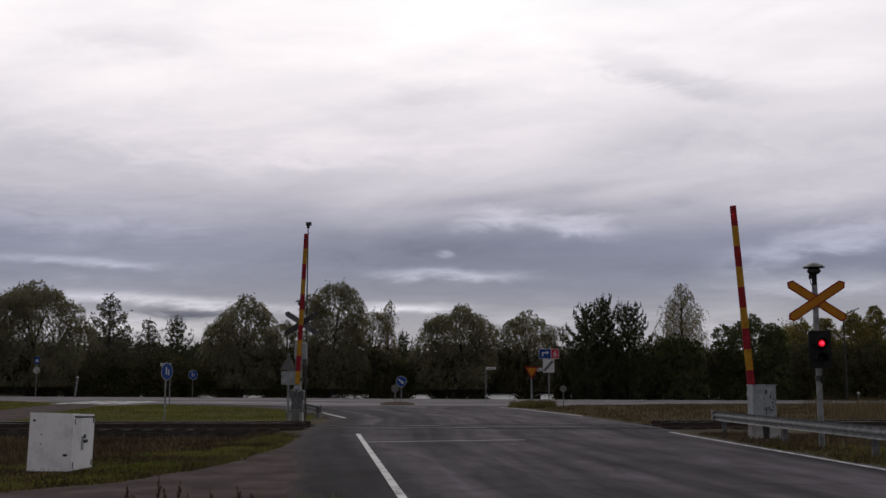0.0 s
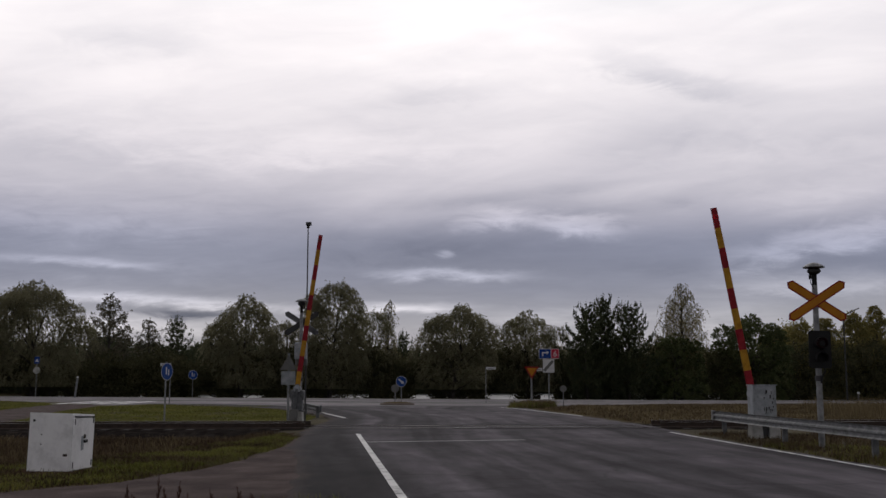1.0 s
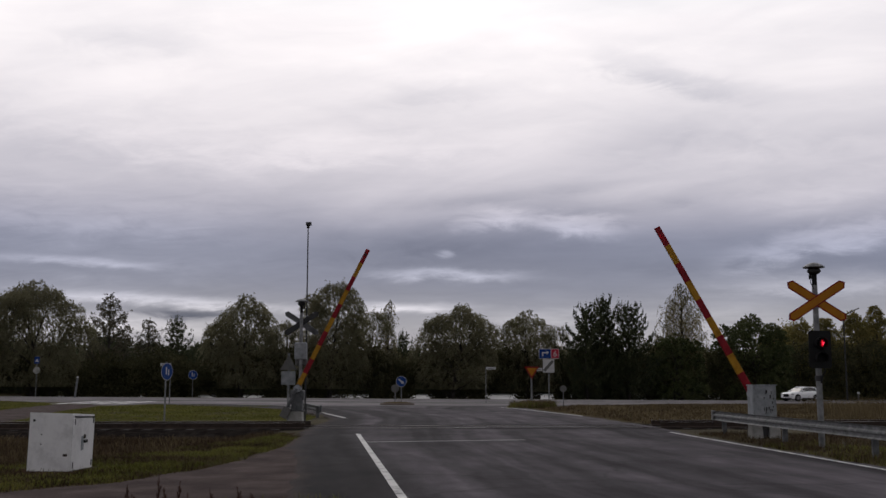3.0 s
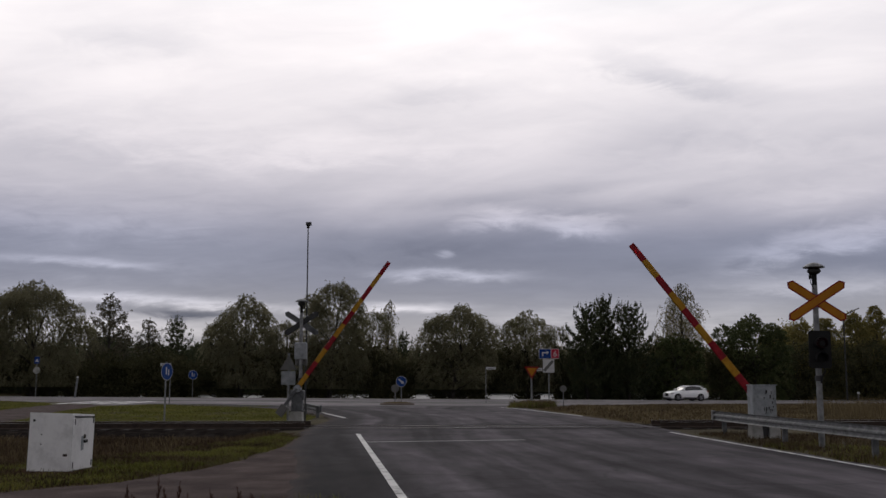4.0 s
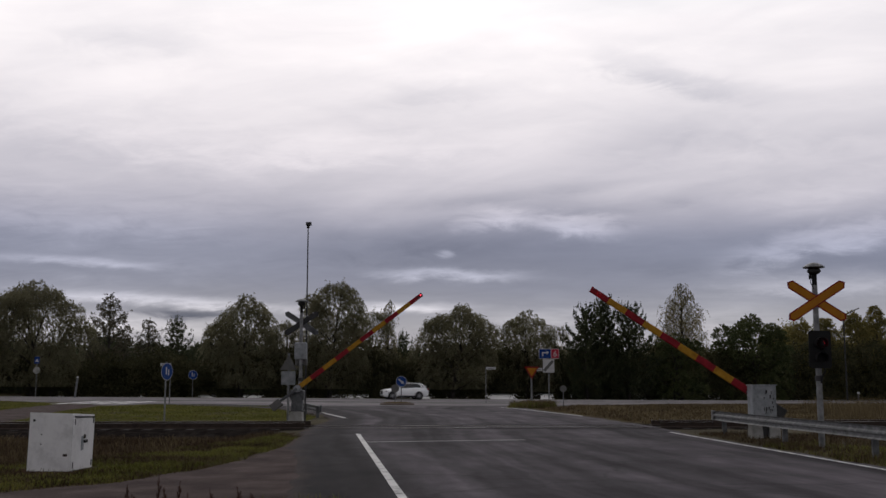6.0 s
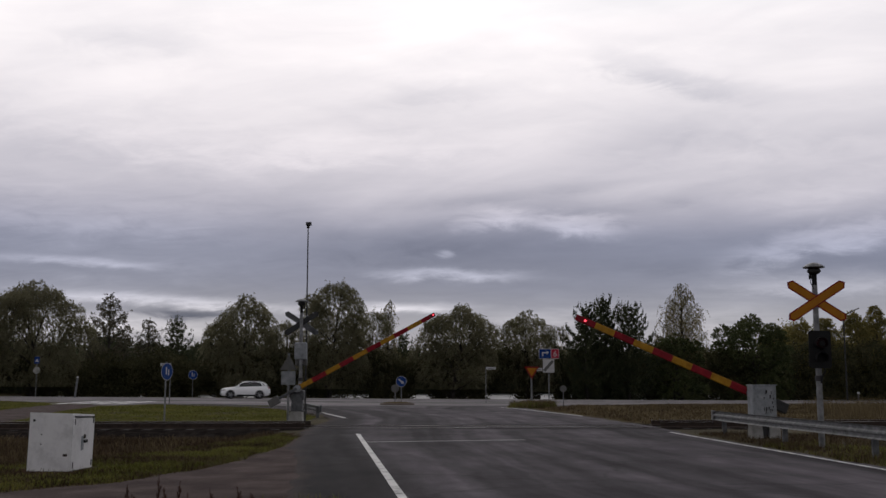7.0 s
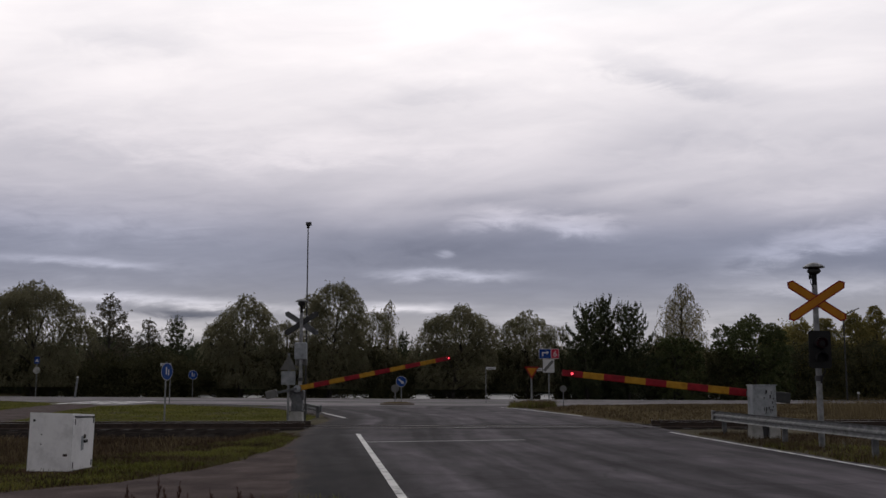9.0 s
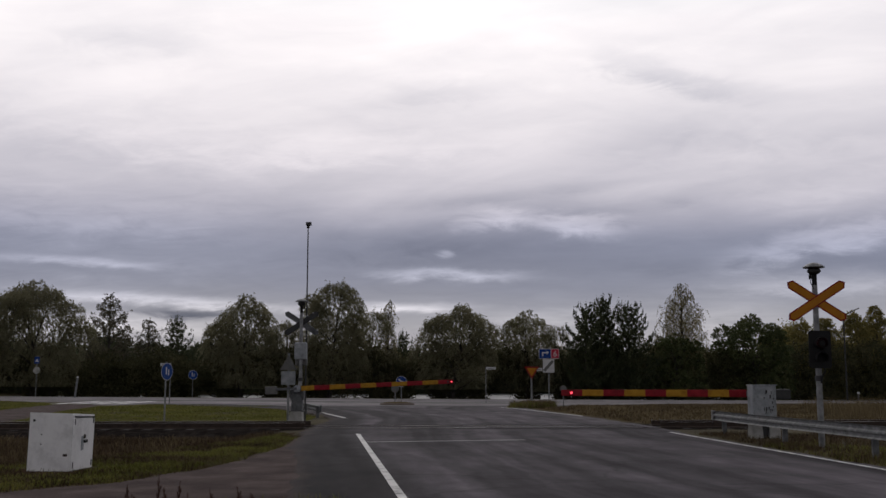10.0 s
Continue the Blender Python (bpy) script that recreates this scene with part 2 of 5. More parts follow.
ASPHALT = asphalt("asphalt", (0.029, 0.0266, 0.0295), (0.073, 0.0675, 0.0730), 0.045, True)
ASPHALT_DARK = asphalt("asphalt_patched", (0.014, 0.0128, 0.0140), (0.029, 0.0268, 0.0285), 0.02)
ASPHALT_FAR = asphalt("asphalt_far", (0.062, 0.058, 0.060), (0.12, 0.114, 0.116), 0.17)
GRAVEL = material("packed_gravel", [(0.037, 0.0265, 0.0245), (0.063, 0.0465, 0.0435), (0.106, 0.081, 0.076)], rough=0.95, scale=1.1, scale2=38, bump=0.8, bump_dist=0.025, spec=0.06)
SOIL = material("grass_sod", [(0.030, 0.023, 0.014), (0.052, 0.044, 0.024), (0.075, 0.064, 0.032)], rough=1, scale=0.35, scale2=9, bump=0.8, bump_dist=0.05, spec=0.1)
SOD_GREEN = material("green_sod", [(0.044, 0.040, 0.015), (0.075, 0.076, 0.023), (0.105, 0.096, 0.036)], rough=1, scale=0.5, scale2=9, bump=0.8, bump_dist=0.05, spec=0.0)
SOD_DRY = material("dry_sod", [(0.045, 0.033, 0.020), (0.078, 0.061, 0.036), (0.115, 0.092, 0.054)], rough=1, scale=0.4, scale2=8, bump=0.8, bump_dist=0.05, spec=0.0)
SOD_BROWN = material("brown_sod", [(0.028, 0.018, 0.012), (0.055, 0.036, 0.024), (0.085, 0.060, 0.040)], rough=1, scale=0.8, scale2=9, bump=0.9, bump_dist=0.06, spec=0.0)
BALLAST = material("track_ballast", [(0.010, 0.0085, 0.0075), (0.020, 0.017, 0.0155), (0.038, 0.033, 0.030)], rough=0.95, scale=3, scale2=22, bump=1.0, bump_dist=0.05, spec=0.0)
PAINT = material("road_paint", [(0.10, 0.10, 0.10), (0.46, 0.455, 0.45), (0.60, 0.60, 0.58)], rough=0.7, scale=2.5, scale2=30, bump=0.1)
PAINT_WORN = material("worn_road_paint", [(0.10, 0.10, 0.10), (0.20, 0.20, 0.198), (0.33, 0.33, 0.325)], rough=0.8, scale=1.5, scale2=25, bump=0.1)
KERB = material("kerb_stone", [(0.07, 0.050, 0.042), (0.12, 0.090, 0.076)], rough=0.9, scale2=30)
CONCRETE = material("concrete", [(0.17, 0.165, 0.155), (0.27, 0.265, 0.25), (0.36, 0.35, 0.335)], rough=0.92, scale=3, scale2=35, bump=0.3)
GALV = material("galvanised_steel", [(0.11, 0.113, 0.116), (0.19, 0.193, 0.196), (0.29, 0.293, 0.296)], rough=0.55, metal=0.6, scale=6, scale2=40, bump=0.05)
GREYDARK = material("dark_grey_paint", [(0.045, 0.047, 0.05), (0.085, 0.088, 0.092), (0.13, 0.133, 0.136)], rough=0.65, scale=5, scale2=30, bump=0.08, spec=0.3)
GREYBOX = material("grey_painted_steel", [(0.12, 0.13, 0.14), (0.22, 0.235, 0.25), (0.30, 0.31, 0.325)], rough=0.6, scale=5, scale2=30, bump=0.08)
RUST = material("rail_rust", [(0.018, 0.012, 0.009), (0.034, 0.022, 0.016), (0.055, 0.036, 0.026)], rough=0.85, scale=8, scale2=60, bump=0.2)
RAILTOP = material("rail_head_steel", [(0.10, 0.085, 0.075), (0.22, 0.20, 0.185)], rough=0.3, metal=1.0, scale=8, stretch=(0.2, 1, 1))
TIMBER = material("dark_timber", [(0.012, 0.009, 0.0075), (0.024, 0.019, 0.016)], rough=0.9, scale=4, scale2=40, bump=0.4, rand=0.2)
WHITE = material("white_enamel", [(0.48, 0.475, 0.475), (0.66, 0.655, 0.655), (0.72, 0.715, 0.715)], rough=0.5, scale=2.2, scale2=14, bump=0.05, fine=0.3)
RED = material("barrier_red", [(0.12, 0.004, 0.008), (0.20, 0.006, 0.013), (0.25, 0.012, 0.018)], spec=0.2, rough=0.5, scale=6, scale2=30, bump=0.05)
YELLOW = material("barrier_yellow", [(0.22, 0.10, 0.006), (0.32, 0.160, 0.010), (0.38, 0.20, 0.016)], spec=0.2, rough=0.5, scale=6, scale2=30, bump=0.05)
SIGNYEL = material("sign_yellow", [(0.30, 0.11, 0.004), (0.41, 0.16, 0.006)], spec=0.2, rough=0.55, scale=3, scale2=20, bump=0.03)
SIGNRED = material("sign_red", [(0.15, 0.007, 0.006), (0.23, 0.011, 0.010)], spec=0.2, rough=0.5, scale=3, bump=0.03)
BLUE = material("sign_blue", [(0.006, 0.030, 0.145), (0.009, 0.047, 0.215)], spec=0.2, rough=0.5, scale=3, bump=0.03)
SIGNWHITE = material("sign_white", [(0.36, 0.36, 0.365), (0.52, 0.52, 0.52)], rough=0.5, scale=3, bump=0.03)
SIGNBACK = material("sign_back_grey", [(0.075, 0.073, 0.07), (0.125, 0.123, 0.118)], rough=0.65, scale=4, bump=0.05)
BLACK = material("black_housing", [(0.006, 0.006, 0.0065), (0.013, 0.013, 0.0135)], rough=0.7, scale=5, bump=0.03, spec=0.2)
DARKMETAL = material("dark_metal", [(0.02, 0.02, 0.021), (0.045, 0.045, 0.045)], rough=0.6, metal=0.3, scale=6)
CARWHITE = material("white_car_paint", [(0.84, 0.85, 0.86), (0.88, 0.885, 0.89)], rough=0.18, scale=1, bump=0.0, spec=0.6)
GLASS = material("dark_car_glass", [(0.01, 0.011, 0.012), (0.018, 0.02, 0.021)], rough=0.06, scale=1, bump=0.0, spec=0.8)
TYRE = material("tyre_rubber", [(0.008, 0.008, 0.008), (0.018, 0.018, 0.018)], rough=0.85, scale=8, bump=0.1)
ALLOY = material("alloy", [(0.28, 0.28, 0.29), (0.42, 0.42, 0.43)], rough=0.35, metal=0.8, scale=5, bump=0.0)
BARK = material("bark", [(0.018, 0.015, 0.012), (0.04, 0.034, 0.028), (0.065, 0.056, 0.048)], rough=0.95, scale=3, scale2=18, bump=0.8, bump_dist=0.03, stretch=(1, 1, 0.25))
LEAF_WILLOW = material("willow_leaves", [(0.108, 0.102, 0.058), (0.18, 0.169, 0.10), (0.25, 0.234, 0.153)], rough=0.7, scale=0.5, scale2=4, bump=0, island=0.2, translucent=0.5, spec=0.2)
LEAF_GREEN = material("dark_green_leaves", [(0.042, 0.055, 0.021), (0.082, 0.098, 0.038), (0.125, 0.132, 0.055)], rough=0.7, scale=0.5, scale2=4, bump=0, island=0.2, translucent=0.35, spec=0.2)
LEAF_YELLOW = material("autumn_leaves", [(0.115, 0.112, 0.042), (0.225, 0.195, 0.068), (0.34, 0.27, 0.092)], rough=0.7, scale=0.35, scale2=3, bump=0, island=0.25, translucent=0.45, spec=0.2)
LEAF_ALDER = material("alder_leaves", [(0.07, 0.068, 0.045), (0.12, 0.11, 0.075), (0.17, 0.15, 0.105)], rough=0.75, scale=0.5, scale2=4, bump=0, island=0.2, translucent=0.35, spec=0.2)
LEAF_BIRCH = material("birch_leaves", [(0.10, 0.092, 0.046), (0.18, 0.158, 0.08), (0.25, 0.205, 0.105)], rough=0.7, scale=0.5, scale2=4, bump=0, island=0.2, translucent=0.4, spec=0.2)
# darker leaf tone stands in for the shade beneath the crowns
LEAF_SHRUB = material("shaded_shrub_leaves", [(0.036, 0.037, 0.018), (0.070, 0.068, 0.034), (0.105, 0.098, 0.050)], rough=0.8, scale=0.3, scale2=2, bump=0, island=0.2, translucent=0.35, spec=0.1)
NEEDLES = material("pine_needles", [(0.034, 0.042, 0.022), (0.060, 0.070, 0.037), (0.095, 0.098, 0.053)], rough=0.8, scale=0.6, scale2=5, bump=0, island=0.2, translucent=0.3, spec=0.1)
GRASS_GREEN = material("green_grass", [(0.062, 0.066, 0.013), (0.115, 0.124, 0.024), (0.18, 0.166, 0.042)], rough=0.8, scale=0.25, scale2=3, bump=0, island=0.45, translucent=0.3, spec=0.15)
GRASS_DRY = material("dry_grass", [(0.058, 0.042, 0.022), (0.112, 0.086, 0.045), (0.18, 0.142, 0.078)], rough=0.85, scale=0.25, scale2=3, bump=0, island=0.28, translucent=0.25, spec=0.15)
GRASS_BROWN = material("dark_brown_grass", [(0.026, 0.016, 0.010), (0.056, 0.038, 0.022), (0.10, 0.074, 0.040)], rough=0.9, scale=0.3, scale2=3, bump=0, island=0.45, translucent=0.15, spec=0.1)
DOCK = material("dock_seed_heads", [(0.030, 0.014, 0.010), (0.060, 0.026, 0.018), (0.085, 0.042, 0.028)], rough=0.9, scale=2, scale2=20, bump=0, island=0.4, spec=0.1)
GLOW_RED = glow("signal_red_glow", (1.0, 0.010, 0.03), 0.55)
GLOW_CORE = glow("signal_red_core", (1.0, 0.03, 0.08), 2.2)
GLOW_TIP = glow("tip_lamp_glow", (1.0, 0.06, 0.09), 2.2)


def water_material():
    ma = bpy.data.materials.new("lake_water")
    ma.use_nodes = True
    N, L = ma.node_tree.nodes, ma.node_tree.links
    b = N["Principled BSDF"]
    b.inputs["Base Color"].default_value = (0.03, 0.035, 0.04, 1)
    b.inputs["Roughness"].default_value = 0.32
    b.inputs["IOR"].default_value = 1.33
    tc, n, bp = N.new("ShaderNodeTexCoord"), N.new("ShaderNodeTexNoise"), N.new("ShaderNodeBump")
    n.inputs["Scale"].default_value, n.inputs["Detail"].default_value = 1.2, 4
    bp.inputs["Strength"].default_value, bp.inputs["Distance"].default_value = 0.5, 0.12
    L.new(tc.outputs["Object"], n.inputs["Vector"])
    L.new(n.outputs["Fac"], bp.inputs["Height"])
    L.new(bp.outputs[0], b.inputs["Normal"])
    return ma


WATER = water_material()


# ---- mesh helpers ----
def part(name, bm, mat, parent=None, label="", smooth=False):
    me = bpy.data.meshes.new(name)
    bm.to_mesh(me)
    bm.free()
    me.materials.append(mat)
    if smooth:
        for p in me.polygons:
            p.use_smooth = True
    ob = new(name, me)
    ob.parent = parent
    if label:
        tagged(ob, label)
    return ob


def raw(name, verts, faces, mat, parent=None, smooth=False):
    me = bpy.data.meshes.new(name)
    me.from_pydata([tuple(v) for v in verts], [], [tuple(f) for f in faces])
    me.materials.append(mat)
    if smooth:
        for p in me.polygons:
            p.use_smooth = True
    ob = new(name, me)
    ob.parent = parent
    return ob


def leafmesh(name, quads, mat, parent=None):
    """quads: array n x 4 x 3."""
    q = np.asarray(quads, dtype=np.float32)
    n = len(q)
    me = bpy.data.meshes.new(name)
    me.vertices.add(n * 4)
    me.vertices.foreach_set("co", q.reshape(-1))
    me.loops.add(n * 4)
    me.loops.foreach_set("vertex_index", np.arange(n * 4, dtype=np.int32))
    me.polygons.add(n)
    me.polygons.foreach_set("loop_start", np.arange(0, n * 4, 4, dtype=np.int32))
    me.update(calc_edges=True)
    me.materials.append(mat)
    ob = new(name, me)
    ob.parent = parent
    return ob


def thing(name, m, label, category, group="", kind=""):
    e = new(name)
    e.empty_display_size = 0.2
    e.matrix_world = m
    return tagged(e, label, category, group, kind)


def box(bm, cx, cy, cz, sx, sy, sz, bev=0.0, m=None):
    r = bmesh.ops.create_cube(bm, size=1, matrix=(m or Matrix()) @ Matrix.Translation((cx, cy, cz)) @ Matrix.Diagonal((sx, sy, sz, 1)))
    if bev:
        es = list({e for v in r["verts"] for e in v.link_edges})
        bmesh.ops.bevel(bm, geom=es, offset=bev, segments=2, affect="EDGES", profile=0.6)


def boxm(cx, cy, cz, sx, sy, sz, bev=0.0, m=None):
    bm = bmesh.new()
    box(bm, cx, cy, cz, sx, sy, sz, bev, m)
    return bm


def cyl(bm, p0, p1, r0, r1=None, seg=12, caps=True):
    p0, p1 = Vector(p0), Vector(p1)
    d = p1 - p0
    q = d.to_track_quat("Z", "Y").to_matrix().to_4x4()
    bmesh.ops.create_cone(bm, cap_ends=caps, segments=seg, radius1=r0, radius2=r0 if r1 is None else r1, depth=d.length, matrix=Matrix.Translation((p0 + p1) / 2) @ q)


def cylm(p0, p1, r0, r1=None, seg=12):
    bm = bmesh.new()
    cyl(bm, p0, p1, r0, r1, seg)
    return bm


def lathe(bm, prof, seg=16, m=None):
    """prof: (radius, z) from bottom to top."""
    m = m or Matrix()
    rings = [[bm.verts.new(m @ Vector((r * math.cos(2 * math.pi * i / seg), r * math.sin(2 * math.pi * i / seg), z))) for i in range(seg)] for r, z in prof]
    for a, b in zip(rings, rings[1:]):
        for i in range(seg):
            bm.faces.new((a[i], a[(i + 1) % seg], b[(i + 1) % seg], b[i]))
    bm.faces.new(rings[0][::-1]), bm.faces.new(rings[-1])


def plate(bm, pts, y0, y1):
    """A flat panel: outline (x, z) pushed from y0 to y1."""
    a = [bm.verts.new((x, y0, z)) for x, z in pts]
    b = [bm.verts.new((x, y1, z)) for x, z in pts]
    n = len(pts)
    bm.faces.new(a), bm.faces.new(b[::-1])
    for i in range(n):
        bm.faces.new((a[i], b[i], b[(i + 1) % n], a[(i + 1) % n]))
    bmesh.ops.recalc_face_normals(bm, faces=bm.faces[:])


def platem(pts, y0, y1):
    bm = bmesh.new()
    plate(bm, pts, y0, y1)
    return bm


def ring_pts(r, n=28, cx=0, cz=0):
    return [(cx + r * math.cos(2 * math.pi * i / n), cz + r * math.sin(2 * math.pi * i / n)) for i in range(n)]


# ---- ground ----
def sstep(a, b, v):
    t = np.clip((v - a) / (b - a), 0, 1)
    return t * t * (3 - 2 * t)


def ground_z(x, y):
    """Height of the ground: flat at the crossing, falling gently to the far right, a bank down to the lake and a far shore."""
    x, y = np.asarray(x, float), np.asarray(y, float)
    far = sstep(52, 84, y)
    z = -0.0105 * (np.clip(x, -60, 75) + 32) * far
    yy = y - 0.287 * x
    z = z - 1.6 * sstep(107, 128, yy) + 2.6 * sstep(196, 222, yy)
    z = z - 0.18 * sstep(-4.6, -6.0, x) * sstep(24, 27, y) * (1 - sstep(31.0, 32.4, y))
    return z


def gz(x, y):
    return float(ground_z(x, y))


def build_ground():
    xs = np.concatenate([np.linspace(-1500, -130, 14), np.linspace(-120, -24, 28), np.linspace(-22, 22, 60), np.linspace(24, 120, 28), np.linspace(130, 1500, 14)])
    ys = np.concatenate([[-400, -150, -60], np.linspace(-30, 8, 8), np.linspace(9, 45, 60), np.linspace(46, 150, 70), np.linspace(155, 460, 36), [600, 900, 1500, 2600]])
    X, Y = np.meshgrid(xs, ys)
    Z = ground_z(X, Y)
    rng = np.random.default_rng(4)
    Z = Z + rng.normal(0, 0.012, Z.shape) * (Y > 5) * (Y < 120)
    nx = len(xs)
    v = np.stack([X, Y, Z], -1).reshape(-1, 3)
    i = np.arange(len(ys) - 1)[:, None] * nx + np.arange(nx - 1)[None, :]
    f = np.stack([i, i + 1, i + 1 + nx, i + nx], -1).reshape(-1, 4)
    g = raw("ground", v.tolist(), f.tolist(), SOIL, smooth=True)
    tagged(g, "rough grassy ground with bare dark soil", "ground", kind="structure")
    w = raw("water", [(-900, -180, -1.05), (900, 340, -1.05), (900, 520, -1.05), (-900, 0, -1.05)], [(0, 1, 2, 3)], WATER)
    w.location.z = 0
    tagged(w, "pale lake water shining between the trees", "lake", kind="structure")


def resample(pts, n):
    p = np.array(pts, float)
    d = np.concatenate([[0], np.cumsum(np.hypot(*np.diff(p[:, :2], axis=0).T))])
    t = np.linspace(0, d[-1], n)
    return np.stack([np.interp(t, d, p[:, k]) for k in range(p.shape[1])], -1)


def ribbon(name, left, right, lift, mat, n=60, cross=10, parent=None, rag=0.0, tuck=None):
    """A sheet between two lines. rag: unevenness of its edges in metres; tuck: its edges dip into the ground."""
    a, b = resample(left, n), resample(right, n)
    if rag:
        for i in range(n):
            d = (b[i] - a[i]) / np.linalg.norm(b[i] - a[i])
            k = [sum(noise.noise(Vector((p[0] * f, p[1] * f, lift * 50))) * g for f, g in ((0.9, 1.0), (2.2, 0.5))) for p in (a[i], b[i])]
            a[i], b[i] = a[i] + d * k[0] * rag, b[i] + d * k[1] * rag
    v, f = [], []
    for i in range(n):
        for j in range(cross + 1):
            t = j / cross
            x, y = a[i] * (1 - t) + b[i] * t
            v.append((x, y, gz(x, y) + (tuck if tuck is not None and j in (0, cross) else lift)))
    w = cross + 1
    for i in range(n - 1):
        for j in range(cross):
            k = i * w + j
            f.append((k, k + 1, k + 1 + w, k + w))
    ob = raw(name, v, f, mat, parent, smooth=True)
    # lane space: metres across and along
    mid = (a + b) / 2
    run = np.concatenate([[0], np.cumsum(np.hypot(*np.diff(mid, axis=0).T))])
    wide = np.hypot(*(b - a).T).mean()
    uv = ob.data.uv_layers.new(name="lane")
    for lp in ob.data.loops:
        i, j = divmod(lp.vertex_index, w)
        uv.data[lp.index].uv = (j / cross * wide, run[i])
    return ob


def stripe(name, pts, width, lift, mat, n=40, label=""):
    p = resample(pts, n)
    t = np.gradient(p, axis=0)
    t /= np.linalg.norm(t, axis=1)[:, None]
    nrm = np.stack([-t[:, 1], t[:, 0]], -1) * width / 2
    ob = ribbon(name, p + nrm, p - nrm, lift, mat, n, 1)
    return tagged(ob, label or "white painted line on the asphalt", "road marking", kind="structure")


def main_road(t):
    """Where a car on the main road is after t seconds at 15 m/s, and the road's heading there: straight, with a bend at its far end."""
    x, y = 80.7 - 15 * math.cos(radians(16)) * t, 122.5 - 15 * math.sin(radians(16)) * t
    head = 16.0
    if t < 3.9:
        x, y = 80.7 - 15 * math.cos(radians(16)) * 3.9, 122.5 - 15 * math.sin(radians(16)) * 3.9
        n = max(1, int(round((3.9 - t) / 0.05)))
        for i in range(n):
            head = 16.0 + min(16.0, 11.0 * (i + 0.5) * (3.9 - t) / n)
            x, y = x + 15 * math.cos(radians(head)) * (3.9 - t) / n, y + 15 * math.sin(radians(head)) * (3.9 - t) / n
    return x, y, radians(head)


ROAD_L = [(0.2, 2), (-0.9, 8), (-1.95, 13.5), (-2.4, 16), (-2.95, 20), (-3.5, 23), (-4.0, 28), (-4.3, 34), (-4.35, 40), (-5.3, 45), (-7.2, 51), (-9.6, 57), (-14, 63), (-20, 69)]
ROAD_R = [(8.6, 2), (8.2, 8), (7.9, 14.5), (7.5, 19), (7.2, 23), (6.9, 28), (6.9, 34), (6.3, 40), (5.7, 45), (5.0, 51), (4.6, 57), (7.5, 67), (16, 79)]


def build_roads():
    tagged(ribbon("road", ROAD_L, ROAD_R, 0.045, ASPHALT, 260, 40, rag=0.16, tuck=0.026), "worn grey asphalt road over the level crossing", "road", kind="structure")
    mid = [main_road(t) for t in (-4, -2, 0, 1, 2, 3, 4, 5, 6, 7, 8, 10, 14)]
    far = [(x - 4.8 * math.sin(h), y + 4.8 * math.cos(h)) for x, y, h in mid][::-1]
    near = [(-130, 50), (-60, 70), (-36, 80), (-26, 74), (-21.5, 64.5), (-19.8, 69.8), (-14, 68.6), (-10.6, 64.5), (-9, 61.5), (2, 66), (10, 82), (21, 93.5)] + [(x + 6.0 * math.sin(h), y - 6.0 * math.cos(h)) for x, y, h in mid[4::-1]]
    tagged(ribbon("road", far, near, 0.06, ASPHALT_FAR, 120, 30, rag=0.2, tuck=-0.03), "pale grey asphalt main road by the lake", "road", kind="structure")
    tagged(ribbon("road", [(-26, 30), (-20.5, 40), (-20.8, 46), (-22.6, 53), (-25.2, 68)], [(-15.2, 34.9), (-15.7, 37.5), (-16.8, 42), (-18.8, 50), (-21.6, 65)], 0.035, GRAVEL, 80, 12, rag=0.25, tuck=-0.03), "brown gravel footpath over the lawn", "path", kind="structure")
    tagged(ribbon("road", [(-16, 12.2), (-9, 13.0), (-6.1, 14.0), (-5.0, 15.2), (-4.35, 16.9), (-3.85, 20.0), (-3.75, 23.5), (-3.9, 27.5)], [(-16, 8), (-8, 9.5), (-5, 10.8), (-3, 12.2), (-1.6, 13.6), (-1.6, 17.0), (-2.0, 21), (-2.4, 26)], 0.032, GRAVEL, 140, 24, rag=0.22, tuck=-0.03),
           "brown packed gravel side track", "path", kind="structure")
    tagged(ribbon("lawn_ground", [(-15.4, 35.6), (-16.9, 42.3), (-18.8, 50), (-20.8, 62), (-20.2, 70)], [(-5.0, 36.6), (-5.3, 43.8), (-7.9, 52), (-10, 60.3), (-13.4, 68.4)], 0.012, SOD_GREEN, 30, 16), "short green turf beyond the rails", "lawn", kind="structure")
    tagged(ribbon("lawn_ground", [(-70, 30), (-66, 48), (-60, 69)], [(-21, 38), (-22.8, 53), (-26.5, 71)], 0.012, SOD_GREEN, 30, 16), "short green turf beside the footpath", "lawn", kind="structure")
    tagged(ribbon("verge_ground", [(7.0, 36.4), (6.4, 41), (5.8, 46), (4.9, 54), (5.3, 60), (10.5, 79)], [(80, 36), (80, 50), (80, 62), (80, 80), (80, 95), (80, 109)], 0.012, SOD_DRY, 40, 30), "dry yellowish turf beside the rails", "verge", kind="structure")
    tagged(ribbon("verge_ground", [(-26, 13), (-26, 22), (-24, 30.2)], [(-4.5, 14.5), (-4.0, 22), (-4.3, 30.3)], 0.006, SOD_BROWN, 30, 16), "bare dark brown soil below the rails", "verge", kind="structure")
    for x0, x1, u0, u1 in ((0.3, 6.6, -0.5, -0.12), (-3.2, 6.4, 1.68, 2.15), (3.2, 6.7, -1.1, -0.75)):
        q = [32.3 + 0.058 * x for x in (x0, x1)]
        tagged(ribbon("road_patch", [(x0, q[0] + u0), (x1, q[1] + u0)], [(x0, q[0] + u1), (x1, q[1] + u1)], 0.0492, ASPHALT_DARK, 40, 3, rag=0.1), "dark sealed asphalt strip along a rail", "road", kind="structure")
